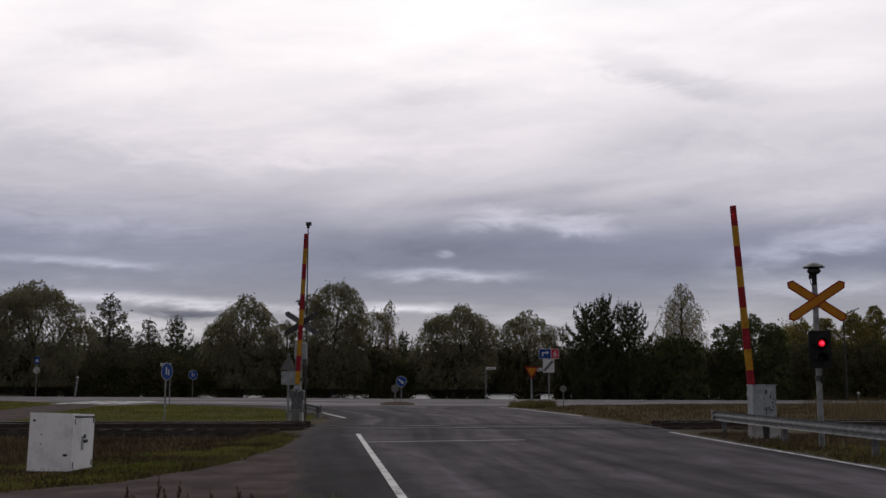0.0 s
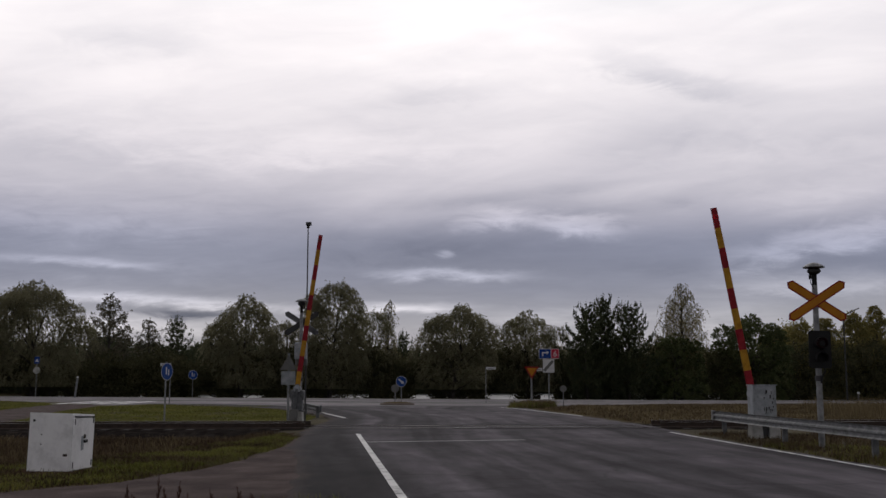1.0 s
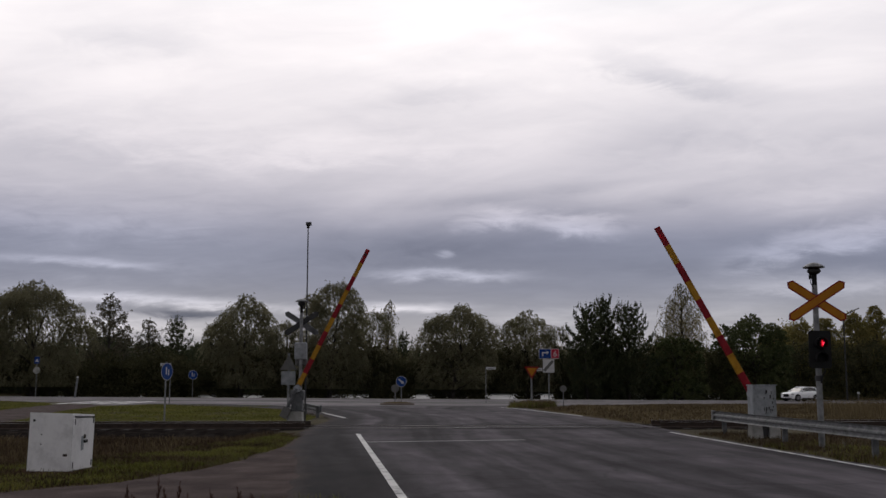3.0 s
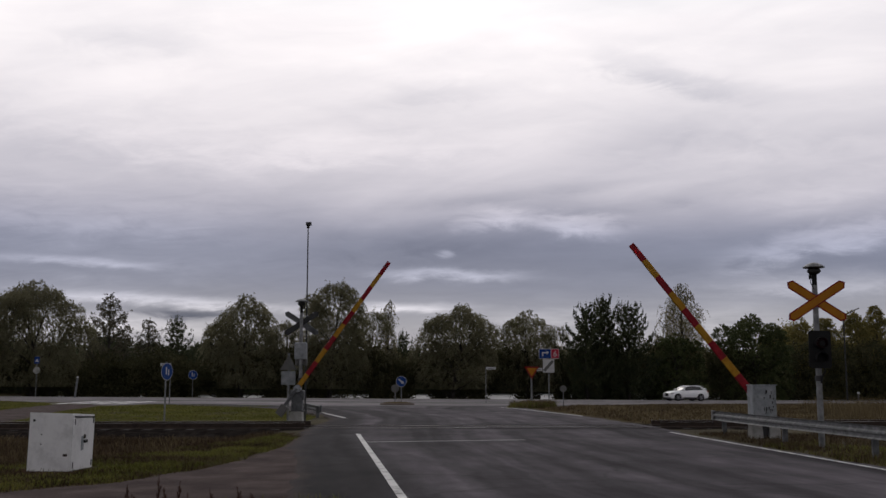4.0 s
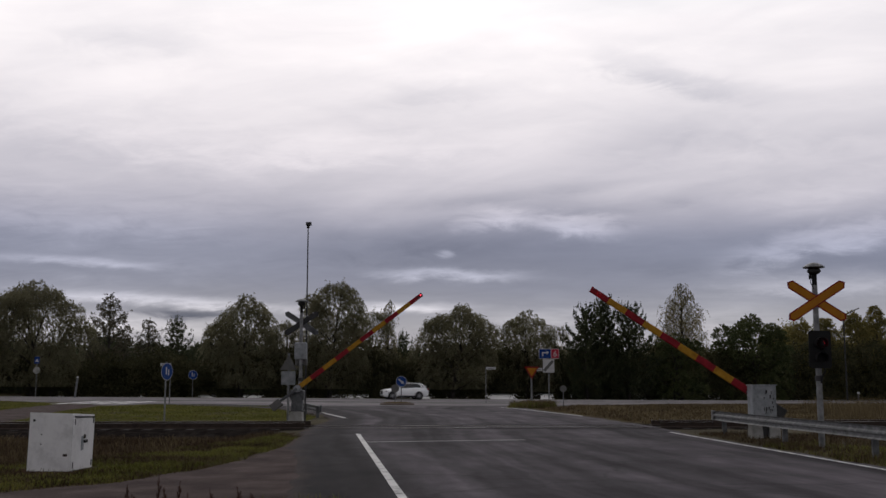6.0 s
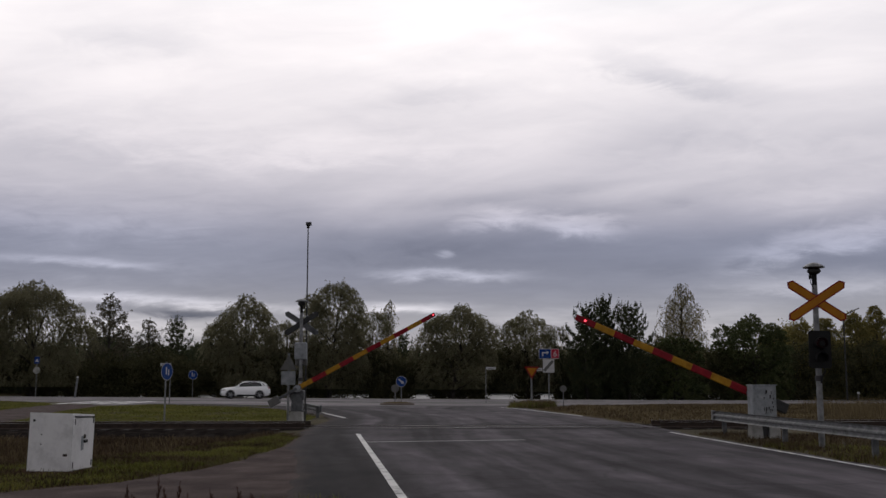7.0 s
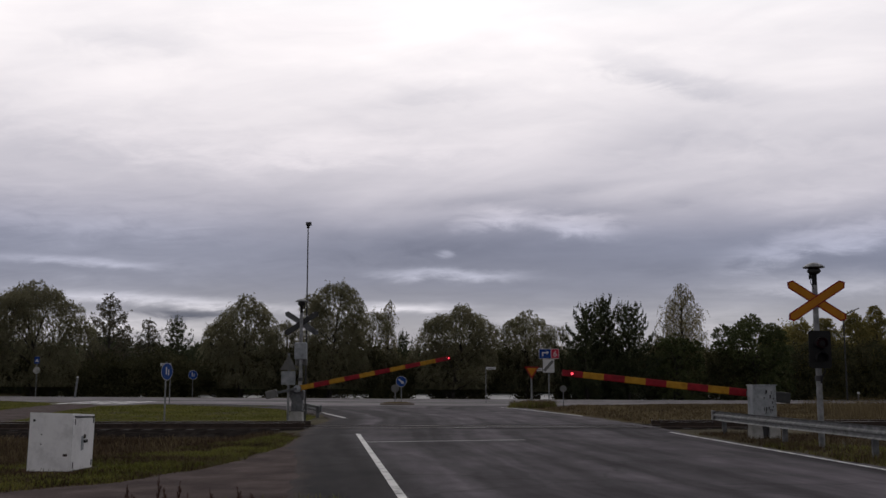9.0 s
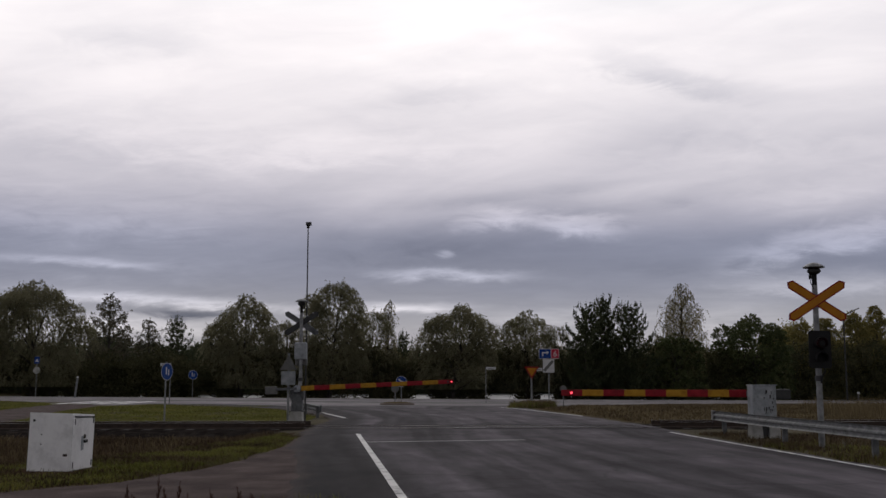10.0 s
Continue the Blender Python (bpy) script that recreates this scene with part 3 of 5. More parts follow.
    stripe("road_line", [(-0.56 + 0.119 * 6, 7.5), (-0.56, 13.48), (-2.35, 28.55)], 0.118, 0.056, PAINT)
    stripe("road_line", [(8.0, 6), (7.28, 17.07), (6.47, 29.45)], 0.11, 0.056, PAINT)
    stripe("road_line", [(-1.81, 24.75), (2.04, 25.66)], 0.21, 0.056, PAINT_WORN, label="worn pale stop line across the lane")
    stripe("road_line", [(-3.83, 40.64), (-5.58, 47.61)], 0.14, 0.056, PAINT)
    stripe("road_line", [(5.81, 43.16), (3.25, 58.7)], 0.14, 0.056, PAINT)
    for k in range(4):
        x = -25.0 + k * 1.2
        stripe("crosswalk_bar", [(x, 66.3 + k * 0.5), (x - 0.6, 76.5 + k * 0.5)], 0.66, 0.068, PAINT, 6, "white painted bar of a pedestrian crossing")


build_ground()
build_roads()


# ---- railway ----
def track_y(x):
    return 32.3 + 0.058 * x


def tube_path(bm, pts, r, seg=6):
    for a, b in zip(pts, pts[1:]):
        cyl(bm, a, b, r, r, seg)


def rail_profile(name, x0, x1, off, z0, mat_top):
    """A running rail: foot, web and head along the track from x0 to x1."""
    prof = [(-0.07, 0), (0.07, 0), (0.07, 0.015), (0.012, 0.035), (0.012, 0.125), (0.036, 0.135), (0.036, 0.17), (-0.036, 0.17), (-0.036, 0.135), (-0.012, 0.125), (-0.012, 0.035), (-0.07, 0.015)]
    bm = bmesh.new()
    ends = []
    for x in (x0, x1):
        ends.append([bm.verts.new((x, track_y(x) + off + u, z0 + w)) for u, w in prof])
    n = len(prof)
    for i in range(n):
        bm.faces.new((ends[0][i], ends[0][(i + 1) % n], ends[1][(i + 1) % n], ends[1][i]))
    bm.faces.new(ends[0]), bm.faces.new(ends[1][::-1])
    bmesh.ops.recalc_face_normals(bm, faces=bm.faces[:])
    ob = part(name, bm, RUST, None)
    cap = boxm((x0 + x1) / 2, 0, 0, (x1 - x0), 0.06, 0.004)
    for v in cap.verts:
        v.co.y += track_y(v.co.x) + off
        v.co.z += z0 + 0.173
    part("rail_head", cap, RAILTOP, ob, "worn bright rail head")
    return tagged(ob, "rusty running rail on dark ballast", "rail", "rails of the track")


def build_railway():
    for nm, xa, xb in (("ballast_bed", -90, -4.35), ("ballast_bed", 6.95, 90)):
        v, f = [], []
        xs = np.linspace(xa, xb, 80)
        rng = np.random.default_rng(8)
        prof = [(-1.9, -0.22), (-1.3, -0.10), (-0.6, 0.02), (-0.1, 0.035), (0.75, 0.03), (2.0, 0.035), (2.7, 0.03), (3.4, -0.03)]
        for x in xs:
            for u, w in prof:
                v.append((x, track_y(x) + u, w + rng.normal(0, 0.012)))
        n = len(prof)
        for i in range(len(xs) - 1):
            for j in range(n - 1):
                k = i * n + j
                f.append((k, k + n, k + n + 1, k + 1))
        tagged(raw(nm, v, f, BALLAST), "dark oily railway ballast", "ballast", kind="stuff")
    rail_profile("rail", -90, -4.3, 0, 0.04, RAILTOP)
    rail_profile("rail", -90, -4.3, 1.53, 0.04, RAILTOP)
    rail_profile("rail", 6.9, 90, 0, 0.04, RAILTOP)
    rail_profile("rail", 6.9, 90, 1.53, 0.04, RAILTOP)
    # rails sunk in the crossing, with their flange grooves
    for off in (0.0, 1.53):
        bm = boxm(1.3, 0, 0, 11.2, 0.07, 0.012)
        g = boxm(1.3, 0.09, -0.003, 11.2, 0.10, 0.008)
        for b_ in (bm, g):
            for v in b_.verts:
                v.co.y += track_y(v.co.x) + off
                v.co.z += 0.052
        r = tagged(part("sunken_rail", bm, RAILTOP), "steel rail sunk flush in the asphalt", "rail", "rails of the crossing")
        part("flange_groove", g, BLACK, r)
    # crossing edge beams that show at the road's sides
    sl = boxm(0, 0, 0, 0.24, 2.5, 0.12, 0.01)
    first = tagged(part("sleeper", sl, TIMBER), "dark tarred timber sleeper in the ballast", "sleeper", "sleepers of the track")
    first.matrix_world = pose(-5.2, track_y(-5.2) + 0.765, -0.03, 0, 0, 3.3)
    x = -5.85
    while x > -18:
        copy_thing(first, pose(x, track_y(x) + 0.765, -0.03, 0, 0, 3.3))
        x -= 0.65
    x = 7.6
    while x < 19:
        copy_thing(first, pose(x, track_y(x) + 0.765, -0.03, 0, 0, 3.3))
        x += 0.65


# ---- barriers ----
def stripes(name, parent, length, height0, height1, depth, first_red, n):
    """An arm of alternating bands along +x."""
    for i in range(n):
        a, b = i * length / n, (i + 1) * length / n
        bm = bmesh.new()
        ha, hb = [height0 + (height1 - height0) * t / length for t in (a, b)]
        vs = []
        for x, hh in ((a, ha), (b, hb)):
            vs.append([bm.verts.new((x, s * depth / 2, u * hh / 2)) for s, u in ((-1, -0.8), (-0.75, -1), (0.75, -1), (1, -0.8), (1, 0.8), (0.75, 1), (-0.75, 1), (-1, 0.8))])
        for k in range(8):
            bm.faces.new((vs[0][k], vs[0][(k + 1) % 8], vs[1][(k + 1) % 8], vs[1][k]))
        bm.faces.new(vs[0]), bm.faces.new(vs[1][::-1])
        bmesh.ops.recalc_face_normals(bm, faces=bm.faces[:])
        red = (i % 2 == 0) == first_red
        part("red_band" if red else "yellow_band", bm, RED if red else YELLOW, parent)


def lamp_rotor(name, parent, loc, r, glow_mat):
    """A small turning lamp: one face glows, the other is dark."""
    bm = bmesh.new()
    lathe(bm, [(r, 0), (r * 0.97, r * 0.16), (r * 0.7, r * 0.32), (r * 0.3, r * 0.4)], 18, pose(0, -0.004, 0, 90, 0, 0))
    rot = part(name, bm, glow_mat, parent, "red lamp lens that shows lit and dark in turn", smooth=True)
    rot.matrix_basis = Matrix.Translation(loc)
    return rot


def dark_back(parent, r):
    bm = bmesh.new()
    lathe(bm, [(r * 1.04, 0), (r * 0.97, r * 0.16), (r * 0.7, r * 0.32), (r * 0.3, r * 0.4)], 18, pose(0, 0.004, 0, -90, 0, 0))
    return bm


def barrier(pivot, length, flip, n, first_red, thick):
    """A half barrier: concrete foot, drive cabinet, arm with counterweights. flip 1: the arm lies along -x."""
    x, y, z = pivot
    e = thing("level_crossing_barrier", pose(x, y, gz(x, y)), "red and yellow striped level crossing barrier on a grey drive cabinet", "barrier", "barriers of the crossing")
    s = -1 if flip else 1
    if flip:
        cx = 0.25
        bm = boxm(cx, 0.0, z - 0.21, 0.62, 0.5, 0.84, 0.03)
        cab = part("drive_cabinet", bm, GREYBOX, e, "weathered grey steel cabinet with peeling paint")
        part("cabinet_lid", boxm(cx, 0, z + 0.222, 0.65, 0.53, 0.03, 0.008), GREYBOX, cab)
        part("cabinet_door", boxm(cx + 0.02, -0.256, z - 0.22, 0.48, 0.014, 0.7, 0.004), GREYBOX, cab)
        rng = random.Random(5)
        for k in range(14):
            bm = boxm(cx + rng.uniform(-0.02, 0.24), -0.265, z - 0.22 + rng.uniform(-0.3, 0.3), rng.uniform(0.015, 0.04), 0.004, rng.uniform(0.03, 0.1))
            part("peeled_patch", bm, DARKMETAL, cab)
        for k in (-0.2, 0.26):
            bm = bmesh.new()
            b2 = [(-0.16, -0.1), (0.16, -0.1), (0.11, z - 0.63), (-0.11, z - 0.63)]
            plate(bm, [(cx + k + px_, pz_) for px_, pz_ in b2], -0.2, 0.2)
            part("concrete_foot", bm, CONCRETE, e, "pale concrete foot block")
        part("stand_post", boxm(cx + 0.03, 0, 0.2, 0.2, 0.2, 0.5), DARKMETAL, e)
    else:
        bm = bmesh.new()
        plate(bm, [(-0.29, -0.1), (0.27, -0.1), (0.21, 0.42), (-0.2, 0.42)], -0.25, 0.25)
        part("concrete_foot", bm, CONCRETE, e, "pale tapered concrete foot")
        cab = part("drive_cabinet", boxm(0.02, 0, 0.74, 0.38, 0.42, 0.62, 0.03), GREYDARK, e, "dark grey steel drive cabinet")
        bm = boxm(0.02, 0, 1.0, 0.5, 0.34, 0.36, 0.05)
        part("gearbox", bm, GREYDARK, cab)
        part("flange", boxm(0.02, 0, 0.43, 0.52, 0.5, 0.04, 0.01), DARKMETAL, e)
    arm_y = 0.42 if flip else -0.30
    arm = part("barrier_arm", cylm((0, -0.07, 0), (0, 0.14, 0), 0.13, seg=20), GREYBOX, e, "striped barrier arm with counterweight")
    arm.matrix_basis = Matrix.Translation((0.125 if flip else 0.043, arm_y, z - gz(x, y)))
    hold = boxm(0.08, 0, 0, 0.16, 0.09, 0.15, 0.015)
    for i in range(2):
        box(hold, -0.42, -0.09 + 0.18 * i, 0, 0.84, 0.035, 0.09, 0.006)
    part("arm_clamp", hold, GREYDARK, arm)
    wt = boxm(-0.80 if flip else -0.93, 0, -0.02, 0.40, 0.26, 0.28, 0.02)
    part("counterweight", wt, DARKMETAL if flip else SIGNBACK, arm, "heavy grey counterweight block")
    stripes("band", arm, length, thick * 1.12, thick * 0.92, 0.06, first_red, n)
    for o in arm.children:
        if "band" in o.name:
            o.location.x = 0.06
    rot = lamp_rotor("tip_lamp", arm, (0.06 + length - 0.26 if flip else 0.06 + length - 0.07, 0.08 if flip else -0.08, 0), 0.034 if flip else 0.027, GLOW_TIP)
    part("lamp_back", dark_back(rot, 0.04), RED, rot)
    part("lamp_bracket", boxm(0.06 + length - 0.2, -0.035, 0, 0.06, 0.01, 0.06), DARKMETAL, arm)
    return e, arm, rot


RIGHT = (8.17, 27.2, 1.17)
LEFT = (-5.28, 37.2, 1.23)


# ---- white car ----
def car():
    """A white compact SUV, front along -x, about 4.39 m long."""
    e = thing("car", pose(60, 108, 0), "white compact sport utility car driving along the main road", "car")
    # side profile: x from the nose, heights of sill, belt and roof
    W = 0.90
    st = [(0.0, 0.42, 0.72, 0.70), (0.06, 0.26, 0.84, 0.80), (0.35, 0.22, 0.95, 0.86), (0.9, 0.22, 1.02, 0.89), (1.25, 0.22, 1.06, 0.9), (1.9, 0.22, 1.08, 0.9), (2.7, 0.22, 1.12, 0.9), (3.5, 0.22, 1.15, 0.9), (4.05, 0.24, 1.15, 0.87), (4.3, 0.32, 1.06, 0.83), (4.39, 0.45, 0.9, 0.78)]
    bm = bmesh.new()
    rings = []
    for x, z0, z1, w in st:
        ring = [(-w * 0.93, z0), (-w, z0 + 0.12), (-w, z0 + (z1 - z0) * 0.6), (-w * 0.95, z1 - 0.03), (-w * 0.84, z1), (w * 0.84, z1), (w * 0.95, z1 - 0.03), (w, z0 + (z1 - z0) * 0.6), (w, z0 + 0.12), (w * 0.93, z0)]
        rings.append([bm.verts.new((x, yy, zz)) for yy, zz in ring])
    for a, b in zip(rings, rings[1:]):
        for i in range(10):
            bm.faces.new((a[i], b[i], b[(i + 1) % 10], a[(i + 1) % 10]))
    bm.faces.new(rings[0]), bm.faces.new(rings[-1][::-1])
    bmesh.ops.recalc_face_normals(bm, faces=bm.faces[:])
    body = part("body", bm, CARWHITE, e, "glossy white painted body", smooth=True)
    # greenhouse in dark glass, white roof and pillars
    gh = [(1.22, 1.03, 1.05, 0.80), (1.72, 1.05, 1.40, 0.70), (2.15, 1.06, 1.53, 0.66), (2.8, 1.1, 1.56, 0.65), (3.45, 1.12, 1.52, 0.65), (3.85, 1.12, 1.42, 0.66), (4.22, 1.08, 1.12, 0.72)]
    bm = bmesh.new()
    rings = []
    for x, z0, z1, w in gh:
        rings.append([bm.verts.new((x, yy, zz)) for yy, zz in [(-0.84, z0), (-w - 0.02, z1 - 0.04), (-w + 0.1, z1), (w - 0.1, z1), (w + 0.02, z1 - 0.04), (0.84, z0)]])
    for a, b in zip(rings, rings[1:]):
        for i in range(5):
            bm.faces.new((a[i], b[i], b[i + 1], a[i + 1]))
    bm.faces.new(rings[0]), bm.faces.new(rings[-1][::-1])
    bmesh.ops.recalc_face_normals(bm, faces=bm.faces[:])
    part("window_glass", bm, GLASS, e, "dark tinted windows", smooth=False)
    bm = bmesh.new()
    rings = []
    for x, z1, w in [(1.86, 1.46, 0.67), (2.15, 1.545, 0.66), (2.8, 1.58, 0.65), (3.45, 1.54, 0.65), (3.85, 1.44, 0.66), (4.12, 1.30, 0.64)]:
        rings.append([bm.verts.new((x, yy, zz)) for yy, zz in [(-w - 0.045, z1 - 0.10), (-w + 0.06, z1), (w - 0.06, z1), (w + 0.045, z1 - 0.10)]])
    for a, b in zip(rings, rings[1:]):
        for i in range(3):
            bm.faces.new((a[i], b[i], b[i + 1], a[i + 1]))
    part("roof", bm, CARWHITE, e, "white roof", smooth=True)
    for s in (-1, 1):
        bm = bmesh.new()
        cyl(bm, (1.26, s * 0.83, 1.05), (1.93, s * 0.70, 1.47), 0.035, 0.03, 6)
        part("windscreen_pillar", bm, CARWHITE, e)
        part("door_pillar", cylm((2.62, s * 0.86, 1.09), (2.66, s * 0.68, 1.53), 0.03, 0.03, 6), DARKMETAL, e)
        bm = bmesh.new()
        cyl(bm, (3.72, s * 0.86, 1.12), (3.5, s * 0.68, 1.51), 0.07, 0.06, 6)
        box(bm, 3.95, s * 0.78, 1.2, 0.3, 0.1, 0.22)
        part("rear_pillar", bm, CARWHITE, e)
        part("roof_rail", cylm((1.95, s * 0.62, 1.575), (3.6, s * 0.62, 1.575), 0.02, 0.02, 6), ALLOY, e)
        part("mirror", boxm(1.5, s * 0.99, 1.10, 0.16, 0.2, 0.13, 0.03), CARWHITE, e)
        part("sill_trim", boxm(2.2, s * 0.895, 0.3, 1.6, 0.03, 0.13, 0.01), BLACK, e)
        part("headlight", boxm(0.2, s * 0.68, 0.76, 0.3, 0.34, 0.13, 0.03), ALLOY, e, "clear headlight")
        part("tail_light", boxm(4.28, s * 0.66, 0.98, 0.16, 0.36, 0.15, 0.03), SIGNRED, e, "red tail light")
        for xx in (1.95, 2.9):
            part("door_handle", boxm(xx, s * 0.905, 0.92, 0.2, 0.03, 0.03, 0.006), CARWHITE, e)
        for xx in (0.82, 3.42):
            bm = bmesh.new()
            cyl(bm, (xx, s * 0.80, 0.37), (xx, s * 0.906, 0.37), 0.40, 0.40, 24)
            part("wheel_arch", bm, BLACK, e, "dark wheel arch trim")
    part("grille", boxm(0.03, 0, 0.62, 0.08, 0.8, 0.34, 0.03), BLACK, e, "dark front grille")
    part("bumper_trim", boxm(0.1, 0, 0.32, 0.16, 1.5, 0.12, 0.03), BLACK, e)
    wheels = []
    for s in (-1, 1):
        for xx in (0.82, 3.42):
            bm = bmesh.new()
            lathe(bm, [(0.22, -0.11), (0.33, -0.11), (0.35, -0.07), (0.35, 0.07), (0.33, 0.11), (0.22, 0.11)], 28, pose(0, 0, 0, 90, 0, 0))
            wh = part("wheel", bm, TYRE, e, "black tyre on an alloy rim")
            wh.matrix_basis = Matrix.Translation((xx, s * 0.83, 0.35))
            bm = bmesh.new()
            cyl(bm, (0, s * 0.04, 0), (0, s * 0.115, 0), 0.23, 0.23, 20)
            rim = part("rim", bm, DARKMETAL, wh)
            for k in range(5):
                bm = boxm(0, s * 0.122, 0.12, 0.07, 0.02, 0.24, 0.0, pose(0, 0, 0, 0, 72 * k, 0))
                part("spoke", bm, ALLOY, wh)
            wheels.append(wh)
    return e, wheels


# ---- motion ----
def motions():
    up_r = [(0, 86.3), (0.3, 86.2), (0.5, 85.5), (1, 80.3), (1.5, 75.3), (2, 70.8), (2.5, 66.3), (4, 52.0), (4.5, 47.4), (5, 43.0), (5.5, 38.4), (7, 23.6), (7.5, 19.8), (8, 15.5), (8.5, 11.0), (9, 6.2), (9.5, 1.5), (9.7, 0.3), (10, 0.2)]
    up_l = [(0, 87.6), (0.3, 87.6), (0.5, 87.0), (1, 82.2), (1.5, 76.6), (2, 72.2), (2.5, 68.0), (4, 54.4), (4.5, 50.0), (5, 45.7), (5.5, 41.5), (7, 28.4), (7.5, 24.2), (8, 20.0), (8.5, 15.7), (9, 11.3), (9.5, 7.0), (10, 2.6)]
    # arms: the one beyond the rails swings down along +x, the near one along -x
    walk(arm_r, [(t, Matrix.Translation(arm_r.location.copy()) @ pose(0, 0, 0, 0, a, 0) @ Matrix.Diagonal((1, 1, 1, 1)) @ pose(0, 0, 0, 0, 0, 180) @ pose(0, 0.0, 0)) for t, a in up_r])
    walk(arm_l, [(t, Matrix.Translation(arm_l.location.copy()) @ pose(0, 0, 0, 0, -a, 0)) for t, a in up_l])
    v = 15.0
    rows = []
    for k in range(0, 41):
        t = k * 0.25
        x, y, th = main_road(t)
        dz = (gz(x + 4.2 * math.cos(th), y + 4.2 * math.sin(th)) - gz(x, y)) / 4.4
        rows.append((t, pose(x, y, gz(x, y) + 0.062, 0, -math.degrees(math.atan(dz)), math.degrees(th))))
    walk(car_ob, rows)
    for wh in wheels:
        loc = wh.location.copy()
        step = 0.05
        walk(wh, [(k * step, Matrix.Translation(loc) @ pose(0, 0, 0, 0, -math.degrees(v * k * step / 0.35), 0)) for k in range(0, 201)])

    def blink(ob, centres, half, base):
        """Turns the lamp to its lit face round each centre, and away after it."""
        loc = ob.location.copy()
        rows, ang = [], 180.0
        rows.append((0.0, ang))
        F = 1 / 30
        for c in centres:
            on, off = round((c - half) * 30) * F, round((c + half) * 30) * F
            if off <= 0.02:
                continue
            if on > 0.1:
                rows += [(on - 3 * F, ang), (on - 2 * F, ang + 60), (on - F, ang + 120), (on, ang + 180)]
                ang += 180
            else:
                rows[0] = (0.0, 0.0)
                ang = 0.0
            if off < 9.9:
                rows += [(off, ang), (off + F, ang + 60), (off + 2 * F, ang + 120), (off + 3 * F, ang + 180)]
                ang += 180
        rows.append((10.0, ang))
        rows = [(t, a) for t, a in rows if t <= 10.0]
        walk(ob, [(t, Matrix.Translation(loc) @ pose(0, 0, 0, 0, 0, base + a)) for t, a in rows])

    blink(signal_rotor, [-0.1] + [0.57 + 0.744 * k for k in range(0, 13)], 0.15, 0)
    tips = [0.21 + 0.738 * k for k in range(0, 14)]
    blink(tip_r, tips[9:], 0.15, 180)
    blink(tip_l, tips[6:], 0.15, 0)


# ---- trees ----
def leaf_quads(rng, c, n, spread, size, droop=0.0, flat=0.0):
    """n leaf sprays round the point c."""
    p = rng.normal(0, 1, (n, 3)) * np.array(spread) * 0.55 + c
    a = rng.normal(0, 1, (n, 3))
    a[:, 2] = a[:, 2] * (1 - flat) - droop
    a /= np.linalg.norm(a, axis=1)[:, None]
    b = np.cross(a, rng.normal(0, 1, (n, 3)))
    b /= np.linalg.norm(b, axis=1)[:, None] + 1e-6
    s = size * rng.uniform(0.6, 1.4, (n, 1))
    a, b = a * s, b * s * 0.42
    return np.stack([p - a * 0.5, p + b * 0.5, p + a * 0.5, p - b * 0.5], 1)


def limb(bm, p0, p1, r0, r1, bend, rng, seg=6):
    p0, p1 = np.array(p0), np.array(p1)
    prev, n = p0, 4
    off = rng.normal(0, bend, 3)
    for i in range(1, n + 1):
        t = i / n
        q = p0 * (1 - t) + p1 * t + off * math.sin(math.pi * t)
        cyl(bm, prev, q, r0 + (r1 - r0) * (t - 1 / n), r0 + (r1 - r0) * t, seg, caps=False)
        prev = q


def strands(rng, starts, outs, lens, per, size, sag=1.0, slim=0.34):
    """Hanging twigs full of leaves: each leaves its start along outs, then droops; per leaves on each."""
    n = len(starts)
    u = rng.uniform(0.02, 1, (n, per))
    ln = lens[:, None]
    run = (u - 0.45 * u * u) * ln
    p = starts[:, None, :] + outs[:, None, :] * run[..., None] * 0.8
    p[..., 2] -= sag * ln * u ** 1.7 * 0.8
    p = p + rng.normal(0, 0.05, p.shape)
    tang = outs[:, None, :] * (1 - 0.9 * u)[..., None] * 0.8
    tang = np.broadcast_to(tang, p.shape).copy()
    tang[..., 2] -= sag * 1.36 * u ** 0.7
    p, a = p.reshape(-1, 3), tang.reshape(-1, 3)
    a = a / (np.linalg.norm(a, axis=1)[:, None] + 1e-6) + rng.normal(0, 0.45, a.shape)
    a /= np.linalg.norm(a, axis=1)[:, None] + 1e-6
    b = np.cross(a, rng.normal(0, 1, a.shape))
    b /= np.linalg.norm(b, axis=1)[:, None] + 1e-6
    sc = size * rng.uniform(0.6, 1.4, (len(p), 1))
    a, b = a * sc, b * sc * slim
    return np.stack([p - a * 0.5, p + b * 0.5, p + a * 0.5, p - b * 0.5], 1)


CROWNS = {"willow": ((0, 0.62), (0.12, 0.88), (0.4, 1.0), (0.65, 0.95), (0.82, 0.76), (0.93, 0.48), (1, 0.12)),
          "round": ((0, 0.8), (0.15, 0.98), (0.45, 1.0), (0.7, 0.88), (0.87, 0.62), (0.96, 0.35), (1, 0.08)),
          "autumn": ((0, 0.8), (0.2, 1.0), (0.5, 0.85), (0.75, 0.55), (0.9, 0.3), (1, 0.05)),
          "birch": ((0, 0.6), (0.2, 0.95), (0.45, 1.0), (0.7, 0.82), (0.88, 0.5), (1, 0.08)),
          "alder": ((0, 1.0), (0.2, 1.0), (0.45, 0.86), (0.7, 0.6), (0.88, 0.34), (1, 0.06))}


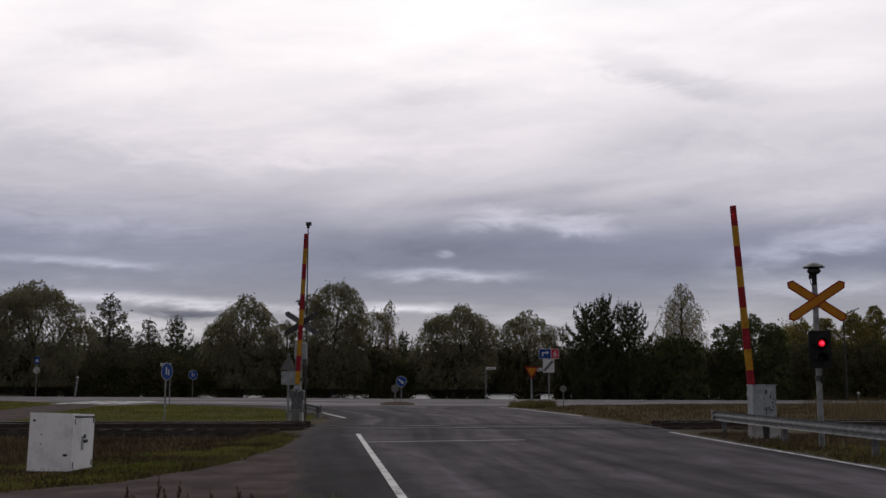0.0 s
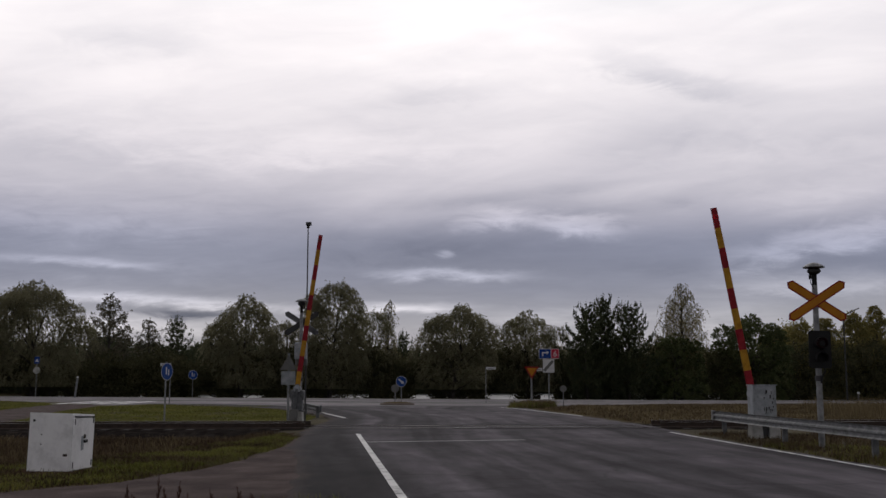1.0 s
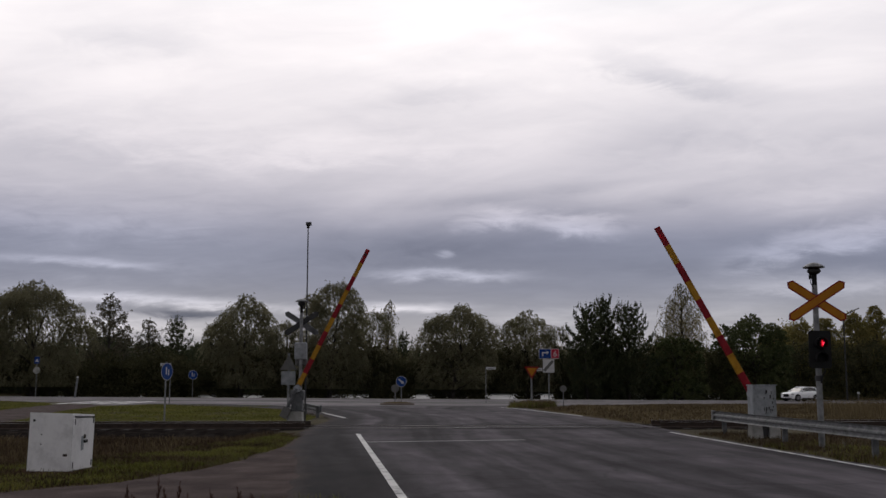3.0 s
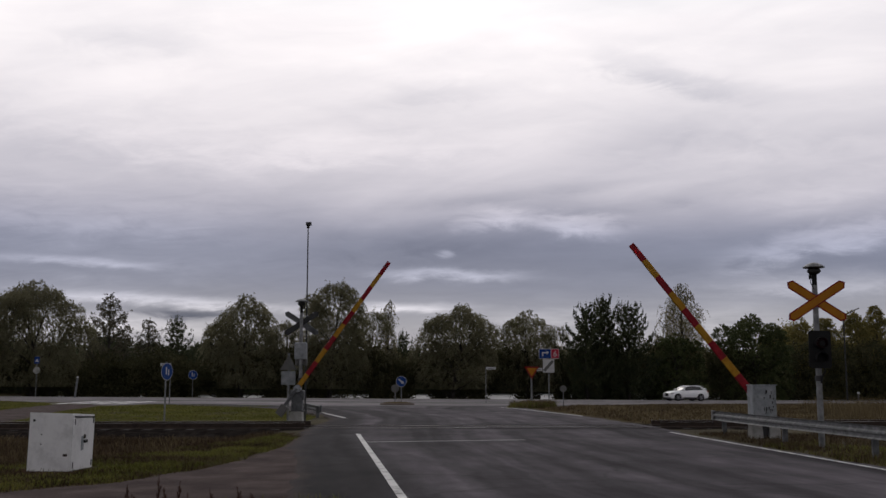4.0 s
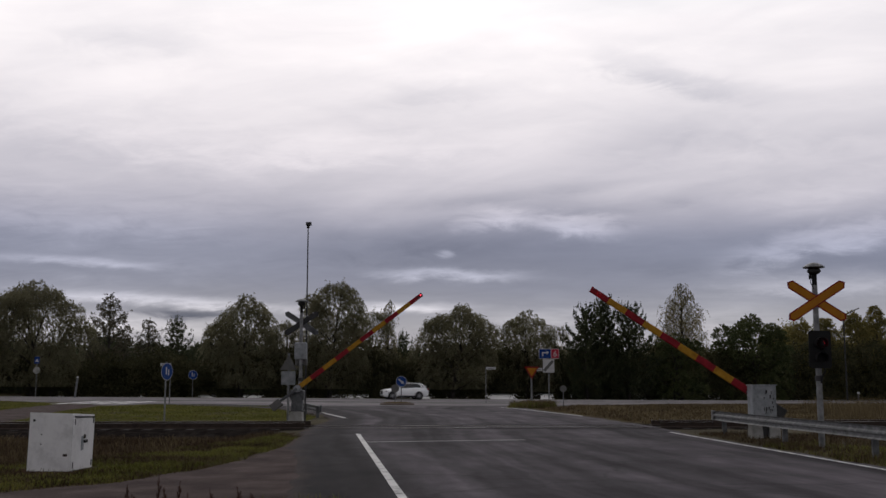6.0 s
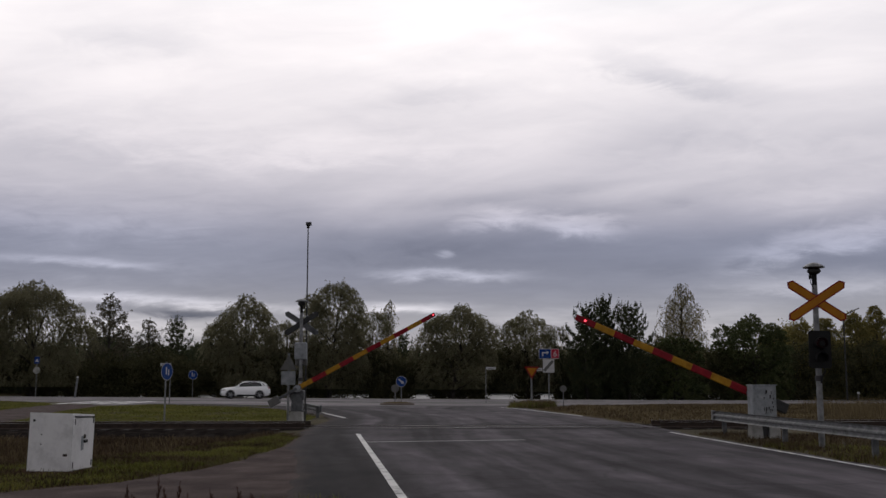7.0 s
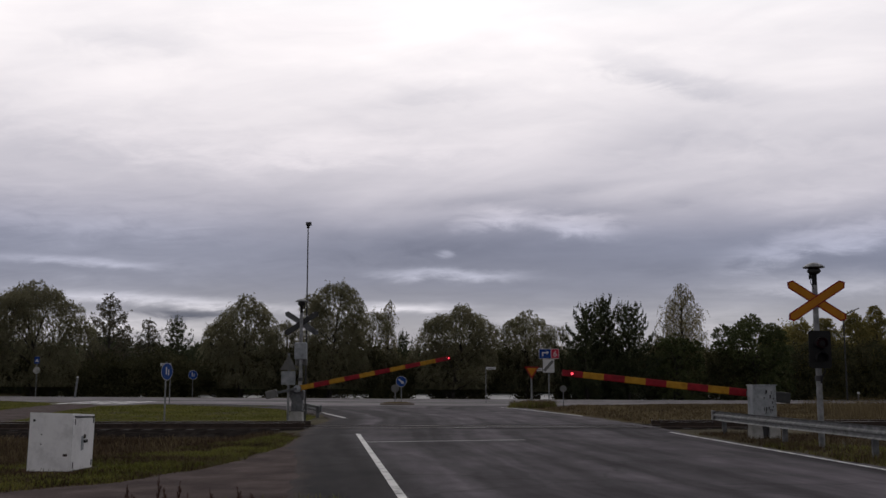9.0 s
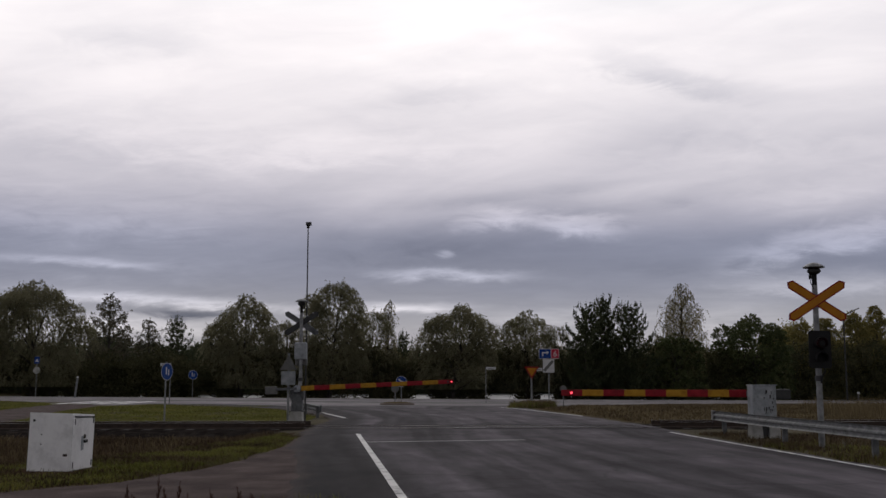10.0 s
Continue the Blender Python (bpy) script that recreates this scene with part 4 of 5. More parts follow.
def leafy_tree(kind, h, w, rng, bm, base, dens, lean):
    """Trunk and boughs into bm; returns the leaves. The crown is a set of bulging boughs inside an envelope."""
    R, z0 = w / 2, base * h
    ts, rs = zip(*CROWNS[kind])
    open_kind = kind in ("birch", "alder")
    top = np.array([lean, 0, h * (0.96 if open_kind else 0.62)])
    limb(bm, (0, 0, -0.2), top, 0.018 * h + 0.05, 0.03 if open_kind else 0.10, 0.15 if open_kind else 0.3, rng, 9)
    quads = []
    if open_kind:
        # straight leader with rising side branches and thin foliage on them
        nb = int(h * (6.5 if kind == "alder" else 5.5))
        for i in range(nb):
            t = (i + rng.uniform(0, 1)) / nb
            ang = i * 2.39996 + rng.uniform(-0.4, 0.4)
            re = R * float(np.interp(t, ts, rs)) * rng.uniform(0.75, 1.08)
            zt = z0 + (h - z0) * t
            tip = np.array([math.cos(ang) * re + lean * t, math.sin(ang) * re, min(zt + re * 0.1, h)])
            zs = max(0.6, zt - re * (0.55 if kind == "alder" else 0.8))
            st = np.array([lean * zs / h, 0, zs])
            limb(bm, st, tip, 0.045, 0.012, 0.12, rng, 4)
            k = max(4, int(re * (9.0 if kind == "alder" else 7.0) * dens))
            f = rng.uniform(0.28, 1.0, k)[:, None] ** 0.8
            ps = st * (1 - f) + tip * f + rng.normal(0, 0.16, (k, 3))
            out = np.stack([np.cos(rng.uniform(0, 6.28, k)), np.sin(rng.uniform(0, 6.28, k)), rng.uniform(-0.2, 0.6, k)], -1)
            if kind == "alder":
                quads.append(strands(rng, ps, out, rng.uniform(0.3, 0.8, k), 18, 0.135, 0.35, 0.5))
            else:
                quads.append(strands(rng, ps, out, rng.uniform(0.7, 2.4, k), 24, 0.145, 1.15, 0.5))
        return np.concatenate(quads)
    lobes = []
    nl = {"willow": 30, "round": 30, "autumn": 18}[kind]
    for i in range(nl):
        t = min(1.0, max(0.0, (i + rng.uniform(-0.6, 1.6)) / nl))
        ang = i * 2.39996 + rng.uniform(-0.8, 0.8)
        re = R * float(np.interp(t, ts, rs))
        lr = max(0.55, R * rng.uniform(0.20, 0.36) * (1.0 if t < 0.75 else 0.8))
        rad = max(0.0, re - lr * rng.uniform(0.15, 1.3))
        zc = z0 + (h - z0) * t - (lr * 0.7 if t > 0.8 else 0)
        c = np.array([math.cos(ang) * rad + lean * t, math.sin(ang) * rad * 0.85, zc])
        zs = min(c[2] * 0.6, top[2] * 0.95)
        limb(bm, np.array([lean * zs / h, 0, zs]), c, 0.075, 0.02, 0.25, rng, 5)
        lobes.append((c, lr))
    per_m2 = {"willow": 5.6, "round": 6.5, "autumn": 7.0}[kind] * dens
    for c, lr in lobes:
        k = int(4.2 * math.pi * lr * lr * per_m2)
        d = rng.normal(0, 1, (k, 3))
        d /= np.linalg.norm(d, axis=1)[:, None]
        d[:, 2] = np.where(rng.uniform(0, 1, k) < 0.7, np.abs(d[:, 2]), d[:, 2])
        ps = c + d * lr * (rng.uniform(0.3, 1.0, k) ** 0.45)[:, None] * np.array([1, 0.9, 1])
        if kind == "willow":
            quads.append(strands(rng, ps, d, rng.uniform(0.4, 1.3, k), 18, 0.16, 0.8))
            # loose twigs that stand out of the bough
            m = max(4, k // 9)
            quads.append(strands(rng, c + d[:m] * lr * 0.95, d[:m] + np.array([0, 0, 0.45]), rng.uniform(0.7, 1.5, m), 12, 0.15, 0.45))
            for q, o in zip(ps[:m:2], d[:m:2]):
                cyl(bm, c, q + o * 0.3, 0.014, 0.005, 3, caps=False)
        else:
            quads.append(strands(rng, ps, d, rng.uniform(0.35, 0.8, k), 18, 0.17, 0.25, 0.5))
            for q in ps[::40]:
                cyl(bm, c, q, 0.02, 0.007, 3, caps=False)
    # inner and lower foliage between the boughs
    k = int(math.pi * w * (h - z0) * 4.6 * dens)
    t = rng.uniform(0, 0.93, k)
    ang = rng.uniform(0, 2 * math.pi, k)
    rad = R * np.interp(t, ts, rs) * rng.uniform(0.0, 0.86, k) ** 0.5
    ps = np.stack([np.cos(ang) * rad + lean * t, np.sin(ang) * rad * 0.85, z0 + (h - z0) * t], -1)
    d = np.stack([np.cos(ang), np.sin(ang), np.full(k, 0.3)], -1)
    quads.append(strands(rng, ps, d, rng.uniform(0.5, 1.5, k), 17, 0.19, 0.9 if kind == "willow" else 0.3, 0.45))
    q = np.concatenate(quads)
    return q[q[:, :, 2].min(1) > 2.2] if kind == "willow" else q


def conifer(h, w, rng, bm, dens, lean):
    """Whorls of branches that curve up at their ends, with needle tufts along them; a broad uneven crown."""
    R = w / 2
    limb(bm, (0, 0, -0.2), (lean, 0, h * 0.985), 0.015 * h + 0.05, 0.025, 0.1, rng, 8)
    quads = []
    tiers = int(h / 0.5)
    for i in range(tiers):
        t = 0.08 + 0.9 * i / tiers
        z = h * t
        rad = R * min(1.0, 1.5 * (1 - t) ** 0.6)
        st = np.array([lean * t, 0, z])
        for k in range(6):
            ang = k * 1.047 + i * 1.9 + rng.uniform(-0.35, 0.35)
            ln = rad * rng.uniform(0.35, 1.15)
            o = np.array([math.cos(ang), math.sin(ang), 0.0])
            mid = st + o * ln * 0.6 + np.array([0, 0, ln * 0.12])
            tip = st + o * ln + np.array([0, 0, ln * 0.42 + 0.35])
            cyl(bm, st, mid, 0.035, 0.02, 3, caps=False)
            cyl(bm, mid, tip, 0.02, 0.008, 3, caps=False)
            for j in range(max(3, int(ln * 4.2))):
                u = 0.25 + 0.75 * (j + rng.uniform(0, 1)) / max(3, int(ln * 4.2))
                p = st + (mid - st) * u / 0.6 if u < 0.6 else mid + (tip - mid) * (u - 0.6) / 0.4
                quads.append(leaf_quads(rng, p + rng.normal(0, 0.10, 3), int(22 * dens), (0.16, 0.16, 0.15), 0.16, droop=-0.8))
            quads.append(leaf_quads(rng, tip + np.array([0, 0, 0.15]), int(22 * dens), (0.09, 0.09, 0.38), 0.16, droop=-1.4))
    quads.append(leaf_quads(rng, np.array([lean, 0, h]), 60, (0.11, 0.11, 0.7), 0.17, droop=-1.2))
    return np.concatenate(quads)


def tree(kind, x, y, h, w, seed, label, base=0.06, dens=1.0, lean=0.0):
    rng = np.random.default_rng(seed)
    e = thing("tree", pose(x, y, gz(x, y) - 0.1), label, "tree", "trees along the lake shore")
    bm = bmesh.new()
    if kind == "pine":
        q = conifer(h, w, rng, bm, dens, lean)
    else:
        q = leafy_tree(kind, h, w, rng, bm, base, dens, lean)
    part("trunk", bm, BARK, e)
    mat = {"willow": LEAF_WILLOW, "round": LEAF_GREEN, "birch": LEAF_BIRCH, "alder": LEAF_ALDER, "autumn": LEAF_YELLOW, "pine": NEEDLES}[kind]
    leafmesh("crown", q, mat, e)
    return e


def mass(name, label, category, centres, mat, rng, n, spread, size, droop=0.3):
    q = [leaf_quads(rng, np.array(c), n, spread, size, droop) for c in centres]
    return tagged(leafmesh(name, np.concatenate(q), mat), label, category, kind="stuff")


TREES = [
    ("willow", -44.2, 110.4, 13.5, 11.0, 11, "", 0.11, 1.1, 0),
    ("alder", -38.6, 118.0, 13.2, 7.6, 12, "sparse half-bare alder with a dark straight trunk", 0.3, 1.0, 0),
    ("alder", -34.6, 120.0, 10.4, 5.2, 13, "small sparse birch among shrubs", 0.3, 0.9, 0),
    ("pine", -31.3, 120.1, 10.4, 5.6, 14, "small dark pine among shrubs", 0.1, 1, 0),
    ("willow", -22.9, 117.4, 13.0, 8.0, 15, "", 0.11, 1.0, 0.3),
    ("willow", -26.0, 119.5, 10.6, 5.0, 34, "smaller grey-green willow at the shore", 0.11, 1.0, 0),
    ("willow", -18.8, 121.0, 10.6, 5.6, 35, "smaller grey-green willow at the shore", 0.11, 1.0, 0),
    ("willow", -13.2, 119.0, 15.0, 8.6, 16, "", 0.11, 1.1, 0.8),
    ("willow", -9.0, 123.3, 12.0, 6.4, 17, "grey-green willow with half-bare upper twigs", 0.11, 0.6, 0.5),
    ("birch", -6.9, 125.1, 13.2, 2.4, 18, "thin half-bare birch among the willows", 0.3, 0.7, 0.3),
    ("pine", -5.6, 141.4, 9.9, 4.6, 19, "small dark pine among shrubs", 0.1, 1, 0),
    ("willow", 1.0, 122.3, 12.0, 10.2, 20, "", 0.11, 1.1, 1.2),
    ("willow", 10.5, 128.0, 12.2, 8.6, 21, "", 0.11, 1.0, 0),
    ("pine", 17.7, 125.9, 12.4, 7.4, 22, "", 0.05, 1.8, 0),
    ("pine", 20.2, 127.8, 13.7, 6.4, 23, "", 0.05, 1.8, 0),
    ("pine", 23.0, 127.7, 12.8, 7.8, 24, "", 0.05, 1.8, 0.2),
    ("birch", 30.9, 132.8, 16.3, 6.8, 25, "tall sparse birch with yellowing hanging twigs", 0.28, 1.0, 0.2),
    ("round", 29.7, 130.5, 9.6, 7.4, 26, "low dark green bush beneath the birch", 0.06, 0.9, 0),
    ("round", 41.0, 135.8, 12.2, 11.3, 27, "round dark green tree with dense foliage", 0.06, 0.9, 0),
    ("autumn", 50.4, 143.7, 13.0, 7.0, 28, "slender tree with yellowing leaves", 0.03, 1, 0),
    ("autumn", 54.6, 146.4, 13.9, 7.0, 29, "slender tree with yellowing leaves", 0.03, 1, 0),
    ("autumn", 58.4, 145.3, 14.4, 6.6, 30, "slender tree with yellowing leaves", 0.03, 1, 0),
    ("autumn", 62.2, 146.9, 15.2, 7.0, 31, "slender tree with yellowing leaves", 0.03, 1, 0),
    ("autumn", 66.5, 146.9, 16.2, 7.6, 33, "tall tree with yellowing leaves", 0.03, 1, 0),
    ("willow", -52.1, 111.0, 11.2, 7.9, 32, "", 0.1, 1, 0),
]


def build_trees():
    WIL = "tall grey-green willow with drooping autumn foliage"
    PIN = "dark green pine standing at the lake shore"
    # x, y, height, crown width
    for kind, x, y, h, w, seed, label, base, dens, lean in TREES:
        tree(kind, x, y, h, w, seed, {"willow": WIL, "pine": PIN}.get(kind, label) if not label else label, base, dens, lean)
    rng = np.random.default_rng(77)
    # dark shrubs under the shore trees, filling in the shade there, with gaps through which the lake shines
    gaps = [(-0.47, -0.402), (-0.38, -0.363), (-0.30, -0.285), (-0.241, -0.216), (-0.2, -0.172), (-0.1076, -0.1), (-0.096, -0.087), (-0.083, -0.0715), (-0.0316, -0.011), (0.042, 0.0743), (0.092, 0.109)]
    cs = []
    for k in range(9000):
        u = rng.uniform(-0.52, 0.52)
        d = (123 + rng.uniform(0, 9)) / (1 - 0.287 * u)
        top = (3.5 if u < -0.2 else 4.6) + 0.6 * math.sin(u * 37) + 0.5 * math.sin(u * 91 + 1) + rng.normal(0, 0.4)
        # taller to the right, so dark leaves stand in for shade below the grove
        if u > 0.12:
            top += 0.9 + 5 * max(0, u - 0.3)
        lo = 1.25 if any(a < u < b for a, b in gaps) else -1.3
        cs.append((u * d, d, rng.uniform(lo, top)))
    mass("undergrowth", "dense shrubs under the shore trees, coloured dark for the shade there", "shrubs", cs, LEAF_SHRUB, rng, 46, (0.75, 0.6, 0.6), 0.3)
    cs = []
    for k in range(5200):
        u = rng.uniform(-0.62, 0.62)
        d = (202 + 26 * rng.uniform(0, 1)) / (1 - 0.287 * u)
        top = 6.9 + 0.7 * math.sin(u * 53) + 0.6 * math.sin(u * 131) + rng.normal(0, 0.35)
        cs.append((u * d, d, max(-0.6, gz(u * d, d)) + rng.uniform(0, 1) * (top + 0.4)))
    mass("far_woods", "dark woods on the far shore of the lake", "woods", cs, NEEDLES, rng, 34, (2.4, 1.2, 0.9), 0.9)
    # grove behind the main road
    cs = []
    for k in range(2000):
        u = rng.uniform(0.31, 0.56)
        d = (133 + rng.uniform(0, 8)) / (1 - 0.287 * u)
        top = 8.6 + 1.3 * math.sin(u * 80) + 1.0 * math.sin(u * 170) + 6 * max(0, u - 0.36)
        zz = 2.0 + (top - 2.0) * rng.uniform(0, 1) ** 0.8
        cs.append((u * d, d, gz(u * d, d) + 1.4 + zz))
    mass("grove", "mixed green and yellow grove behind the road", "woods", cs, LEAF_YELLOW, rng, 40, (0.9, 0.7, 1.0), 0.42)


# ---- grass ----
def blades(name, label, regions, n, hmin, hmax, width, mat, seed, avoid=None, lean=0.5):
    """Loose grass: three-cornered blades as thin quads over areas given as polygons."""
    rng = np.random.default_rng(seed)
    P = []
    areas = []
    for poly in regions:
        p = np.array(poly, float)
        xx, yy = p[:, 0], p[:, 1]
        areas.append(0.5 * abs(np.dot(xx, np.roll(yy, 1)) - np.dot(yy, np.roll(xx, 1))))
    tot = sum(areas)
    for poly, ar in zip(regions, areas):
        p = np.array(poly, float)
        want = int(n * ar / tot)
        lo, hi = p.min(0), p.max(0)
        got = np.zeros((0, 2))
        while len(got) < want:
            c = rng.uniform(lo, hi, (want * 2, 2))
            inside = np.zeros(len(c), bool)
            j = len(p) - 1
            for i in range(len(p)):
                cond = (p[i, 1] > c[:, 1]) != (p[j, 1] > c[:, 1])
                t = (p[j, 0] - p[i, 0]) * (c[:, 1] - p[i, 1]) / (p[j, 1] - p[i, 1] + 1e-9) + p[i, 0]
                inside ^= cond & (c[:, 0] < t)
                j = i
            got = np.concatenate([got, c[inside]])
        P.append(got[:want])
    P = np.concatenate(P)
    clump = np.array([noise.noise(Vector((a * 0.7, b * 0.7, seed))) for a, b in P])
    keep = rng.uniform(-0.7, 0.5, len(P)) < clump
    if avoid:
        x0, x1, y0, y1 = avoid
        keep &= ~((P[:, 0] > x0) & (P[:, 0] < x1) & (P[:, 1] > y0) & (P[:, 1] < y1))
    P, clump = P[keep], clump[keep]
    m = len(P)
    h = rng.uniform(hmin, hmax, m) * (1 + 0.6 * clump)
    ang = rng.uniform(0, 2 * np.pi, m)
    d = np.stack([np.cos(ang), np.sin(ang)], -1)
    tilt = rng.uniform(0, lean, m)[:, None] * h[:, None]
    z = ground_z(P[:, 0], P[:, 1])
    w = width * rng.uniform(0.6, 1.3, m)[:, None]
    side = np.stack([-d[:, 1], d[:, 0]], -1) * w
    base = np.concatenate([P, z[:, None] - 0.01], 1)
    tip = np.concatenate([P + d * tilt, (z + h)[:, None]], 1)
    s3 = np.concatenate([side, np.zeros((m, 1))], 1)
    q = np.stack([base - s3, base + s3, tip + s3 * 0.2, tip - s3 * 0.2], 1)
    return tagged(leafmesh(name, q, mat), label, "grass", kind="stuff")


def build_grass():
    # lawn beyond the rails, dry verge to the other side
    lawn = [[(-15.3, 35.6), (-5.0, 37.0), (-5.9, 45.5), (-8, 52), (-10.4, 58), (-10.4, 63), (-13.2, 67.6), (-19.6, 69.4), (-20.6, 62), (-18.6, 50), (-16.6, 42)], [(-60, 46), (-32, 38), (-21.2, 42), (-23, 53), (-26, 70), (-36, 79), (-60, 68)]]
    blades("lawn", "short green lawn beyond the rails", lawn, 190000, 0.02, 0.075, 0.022, GRASS_GREEN, 21, lean=2.0)
    blades("dry_grass", "withered tufts in the lawn", lawn, 22000, 0.02, 0.08, 0.018, GRASS_DRY, 41, lean=2.0)
    dry = [[(7.2, 36.5), (6.6, 41), (6.1, 46), (5.2, 56), (8, 66), (10, 79), (21, 91), (45, 100), (60, 104), (60, 38)]]
    blades("dry_grass", "tall dry yellow-brown grass beside the rails", dry, 190000, 0.03, 0.15, 0.024, GRASS_DRY, 22, lean=1.6)
    blades("brown_verge", "dark withered grass patches beside the rails", dry, 70000, 0.03, 0.16, 0.022, GRASS_BROWN, 42, lean=1.4)
    box_spot = (-7.1, -5.95, 16.6, 18.3)
    strip = [(-16, 12.4), (-9, 13.2), (-6.2, 14.2), (-5.1, 15.4), (-4.45, 17.1), (-3.95, 20.0), (-3.85, 23.5), (-4.0, 27.5), (-4.6, 29.8), (-5.2, 25.5), (-6.2, 21.5), (-8.5, 18.2), (-16, 16.2)]
    blades("green_verge", "green grass along the gravel track", [strip], 95000, 0.015, 0.075, 0.009, GRASS_GREEN, 23, avoid=box_spot, lean=1.6)
    blades("brown_verge", "brown withered grass among the green verge", [strip], 68000, 0.02, 0.10, 0.009, GRASS_BROWN, 29, avoid=box_spot, lean=1.6)
    fringe = [(-9, 13.2), (-6.2, 14.2), (-5.1, 15.4), (-4.45, 17.1), (-3.95, 20.0), (-3.85, 23.5), (-4.0, 27.5), (-4.5, 29.5), (-4.7, 24.5), (-4.9, 20.5), (-5.4, 18.0), (-6.4, 16.2), (-9, 14.8)]
    blades("green_verge", "fresh green fringe beside the gravel track", [fringe], 36000, 0.02, 0.085, 0.009, GRASS_GREEN, 31, avoid=box_spot, lean=1.4)
    edge = [(-9, 12.6), (-5.9, 13.7), (-4.75, 15.1), (-4.1, 17.0), (-3.65, 20.0), (-3.6, 23.5), (-3.8, 28), (-4.2, 28), (-4.0, 23.5), (-4.05, 20.0), (-4.6, 17.1), (-5.3, 15.5), (-6.3, 14.4), (-9, 13.4)]
    blades("brown_verge", "sparse withered blades at the edge of the gravel", [edge], 9000, 0.02, 0.08, 0.008, GRASS_BROWN, 46, lean=1.8)
    blades("green_verge", "sparse green blades at the edge of the gravel", [edge], 7000, 0.02, 0.08, 0.008, GRASS_GREEN, 47, lean=1.8)
    blades("dry_grass", "pale withered blades in the verge", [strip], 12000, 0.02, 0.09, 0.007, GRASS_DRY, 43, avoid=box_spot, lean=1.8)
    field = [(-22, 15.5), (-16, 16.0), (-8.5, 18.2), (-6.2, 21.5), (-5.2, 25.5), (-4.6, 29.6), (-20, 30.3)]
    blades("brown_verge", "dark brown withered grass below the rails", [field], 100000, 0.03, 0.16, 0.011, GRASS_BROWN, 24, lean=1.5)
    blades("dry_grass", "tan withered tufts below the rails", [field], 9000, 0.05, 0.2, 0.009, GRASS_DRY, 44, lean=1.5)
    blades("dry_grass", "tall tan grass stalks beyond the rails", [[(14.5, 37.5), (22, 38.5), (27, 58), (20, 58)]], 6000, 0.2, 0.7, 0.012, GRASS_DRY, 36, lean=0.7)
    tuft = [(3.6, 58), (4.2, 57), (6.6, 60), (6.9, 64), (5.6, 64.5), (4.4, 61)]
    blades("green_verge", "grass tufts round the sign posts at the junction", [tuft], 3500, 0.10, 0.38, 0.02, GRASS_GREEN, 30, lean=0.9)
    blades("dry_grass", "withered stalks round the sign posts at the junction", [tuft], 5000, 0.12, 0.45, 0.016, GRASS_DRY, 45, lean=0.9)
    side = [(7.15, 29.5), (7.5, 22), (8.0, 14), (8.6, 8), (20, 10), (22, 30.5)]
    blades("brown_verge", "dark withered grass by the guard rail", [side], 110000, 0.02, 0.12, 0.010, GRASS_BROWN, 25, lean=1.5)
    blades("dry_grass", "tan withered grass by the guard rail", [side], 26000, 0.03, 0.14, 0.008, GRASS_DRY, 35, lean=1.5)
    blades("green_verge", "grass tufts along the road edge", [[(7.4, 24), (7.8, 17), (8.2, 10), (11, 10), (10.6, 20), (9.0, 25)]], 16000, 0.02, 0.10, 0.008, GRASS_GREEN, 26, lean=1.4)
    blades("green_verge", "grass clump at the corner of the track", [[(-2.9, 12.5), (-2.2, 13.2), (-1.75, 13.3), (-1.3, 12.9), (-0.3, 9), (-6, 9), (-6, 10.2)]], 9000, 0.04, 0.16, 0.007, GRASS_GREEN, 27, lean=0.9)


build_railway()
bar_r, arm_r, tip_r = barrier(RIGHT, 5.06, True, 9, True, 0.178)
bar_l, arm_l, tip_l = barrier(LEFT, 5.56, False, 10, False, 0.16)
car_ob, wheels = car()


# ---- crossing signals ----
def hood(e, z):
    """Bell under a shallow weather hood on the post's top."""
    bm = bmesh.new()
    lathe(bm, [(0.24, 0.0), (0.245, 0.015), (0.17, 0.07), (0.08, 0.11), (0.03, 0.12)], 20, Matrix.Translation((0, 0, z)))
    part("bell_hood", bm, GALV, e, "pale metal weather hood", smooth=True)
    bm = bmesh.new()
    lathe(bm, [(0.05, -0.16), (0.10, -0.14), (0.15, -0.09), (0.15, -0.06), (0.11, 0.0)], 16, Matrix.Translation((0, 0, z)))
    part("bell", bm, DARKMETAL, e, "dark warning bell")
    part("bell_neck", cylm((0, 0, z - 0.42), (0, 0, z - 0.15), 0.058), BLACK, e)
    bm = bmesh.new()
    cyl(bm, (-0.1, -0.02, z - 0.26), (-0.1, -0.02, z - 0.15), 0.03)
    tube_path(bm, [(-0.1, -0.02, z - 0.26), (-0.09, -0.02, z - 0.36), (-0.04, -0.04, z - 0.46), (-0.02, -0.05, z - 0.55)], 0.008)
    part("cable", bm, BLACK, e, "thin black cable")


def crossbuck(e, zc, y, mats, label, length=1.48, wid=0.2, tilt=33):
    """Two crossed boards with pointed ends; a red rim and a yellow field."""
    def outline(l, w):
        return [(-l / 2, 0), (-l / 2 + w * 0.42, -w / 2), (l / 2 - w * 0.42, -w / 2), (l / 2, 0), (l / 2 - w * 0.42, w / 2), (-l / 2 + w * 0.42, w / 2)]
    for k, s in ((0, 1), (1, -1)):
        R = pose(0, y - 0.012 * k, zc, 0, s * tilt, 0)
        bm = platem(outline(length, wid), -0.006, 0.006)
        bmesh.ops.transform(bm, matrix=R, verts=bm.verts[:])
        b = part("crossbuck_board", bm, mats[k][0], e, label)
        bm = platem(outline(length - 0.09, wid - 0.055), -0.0105, -0.0065)
        bmesh.ops.transform(bm, matrix=R, verts=bm.verts[:])
        part("board_field", bm, mats[k][1], b)


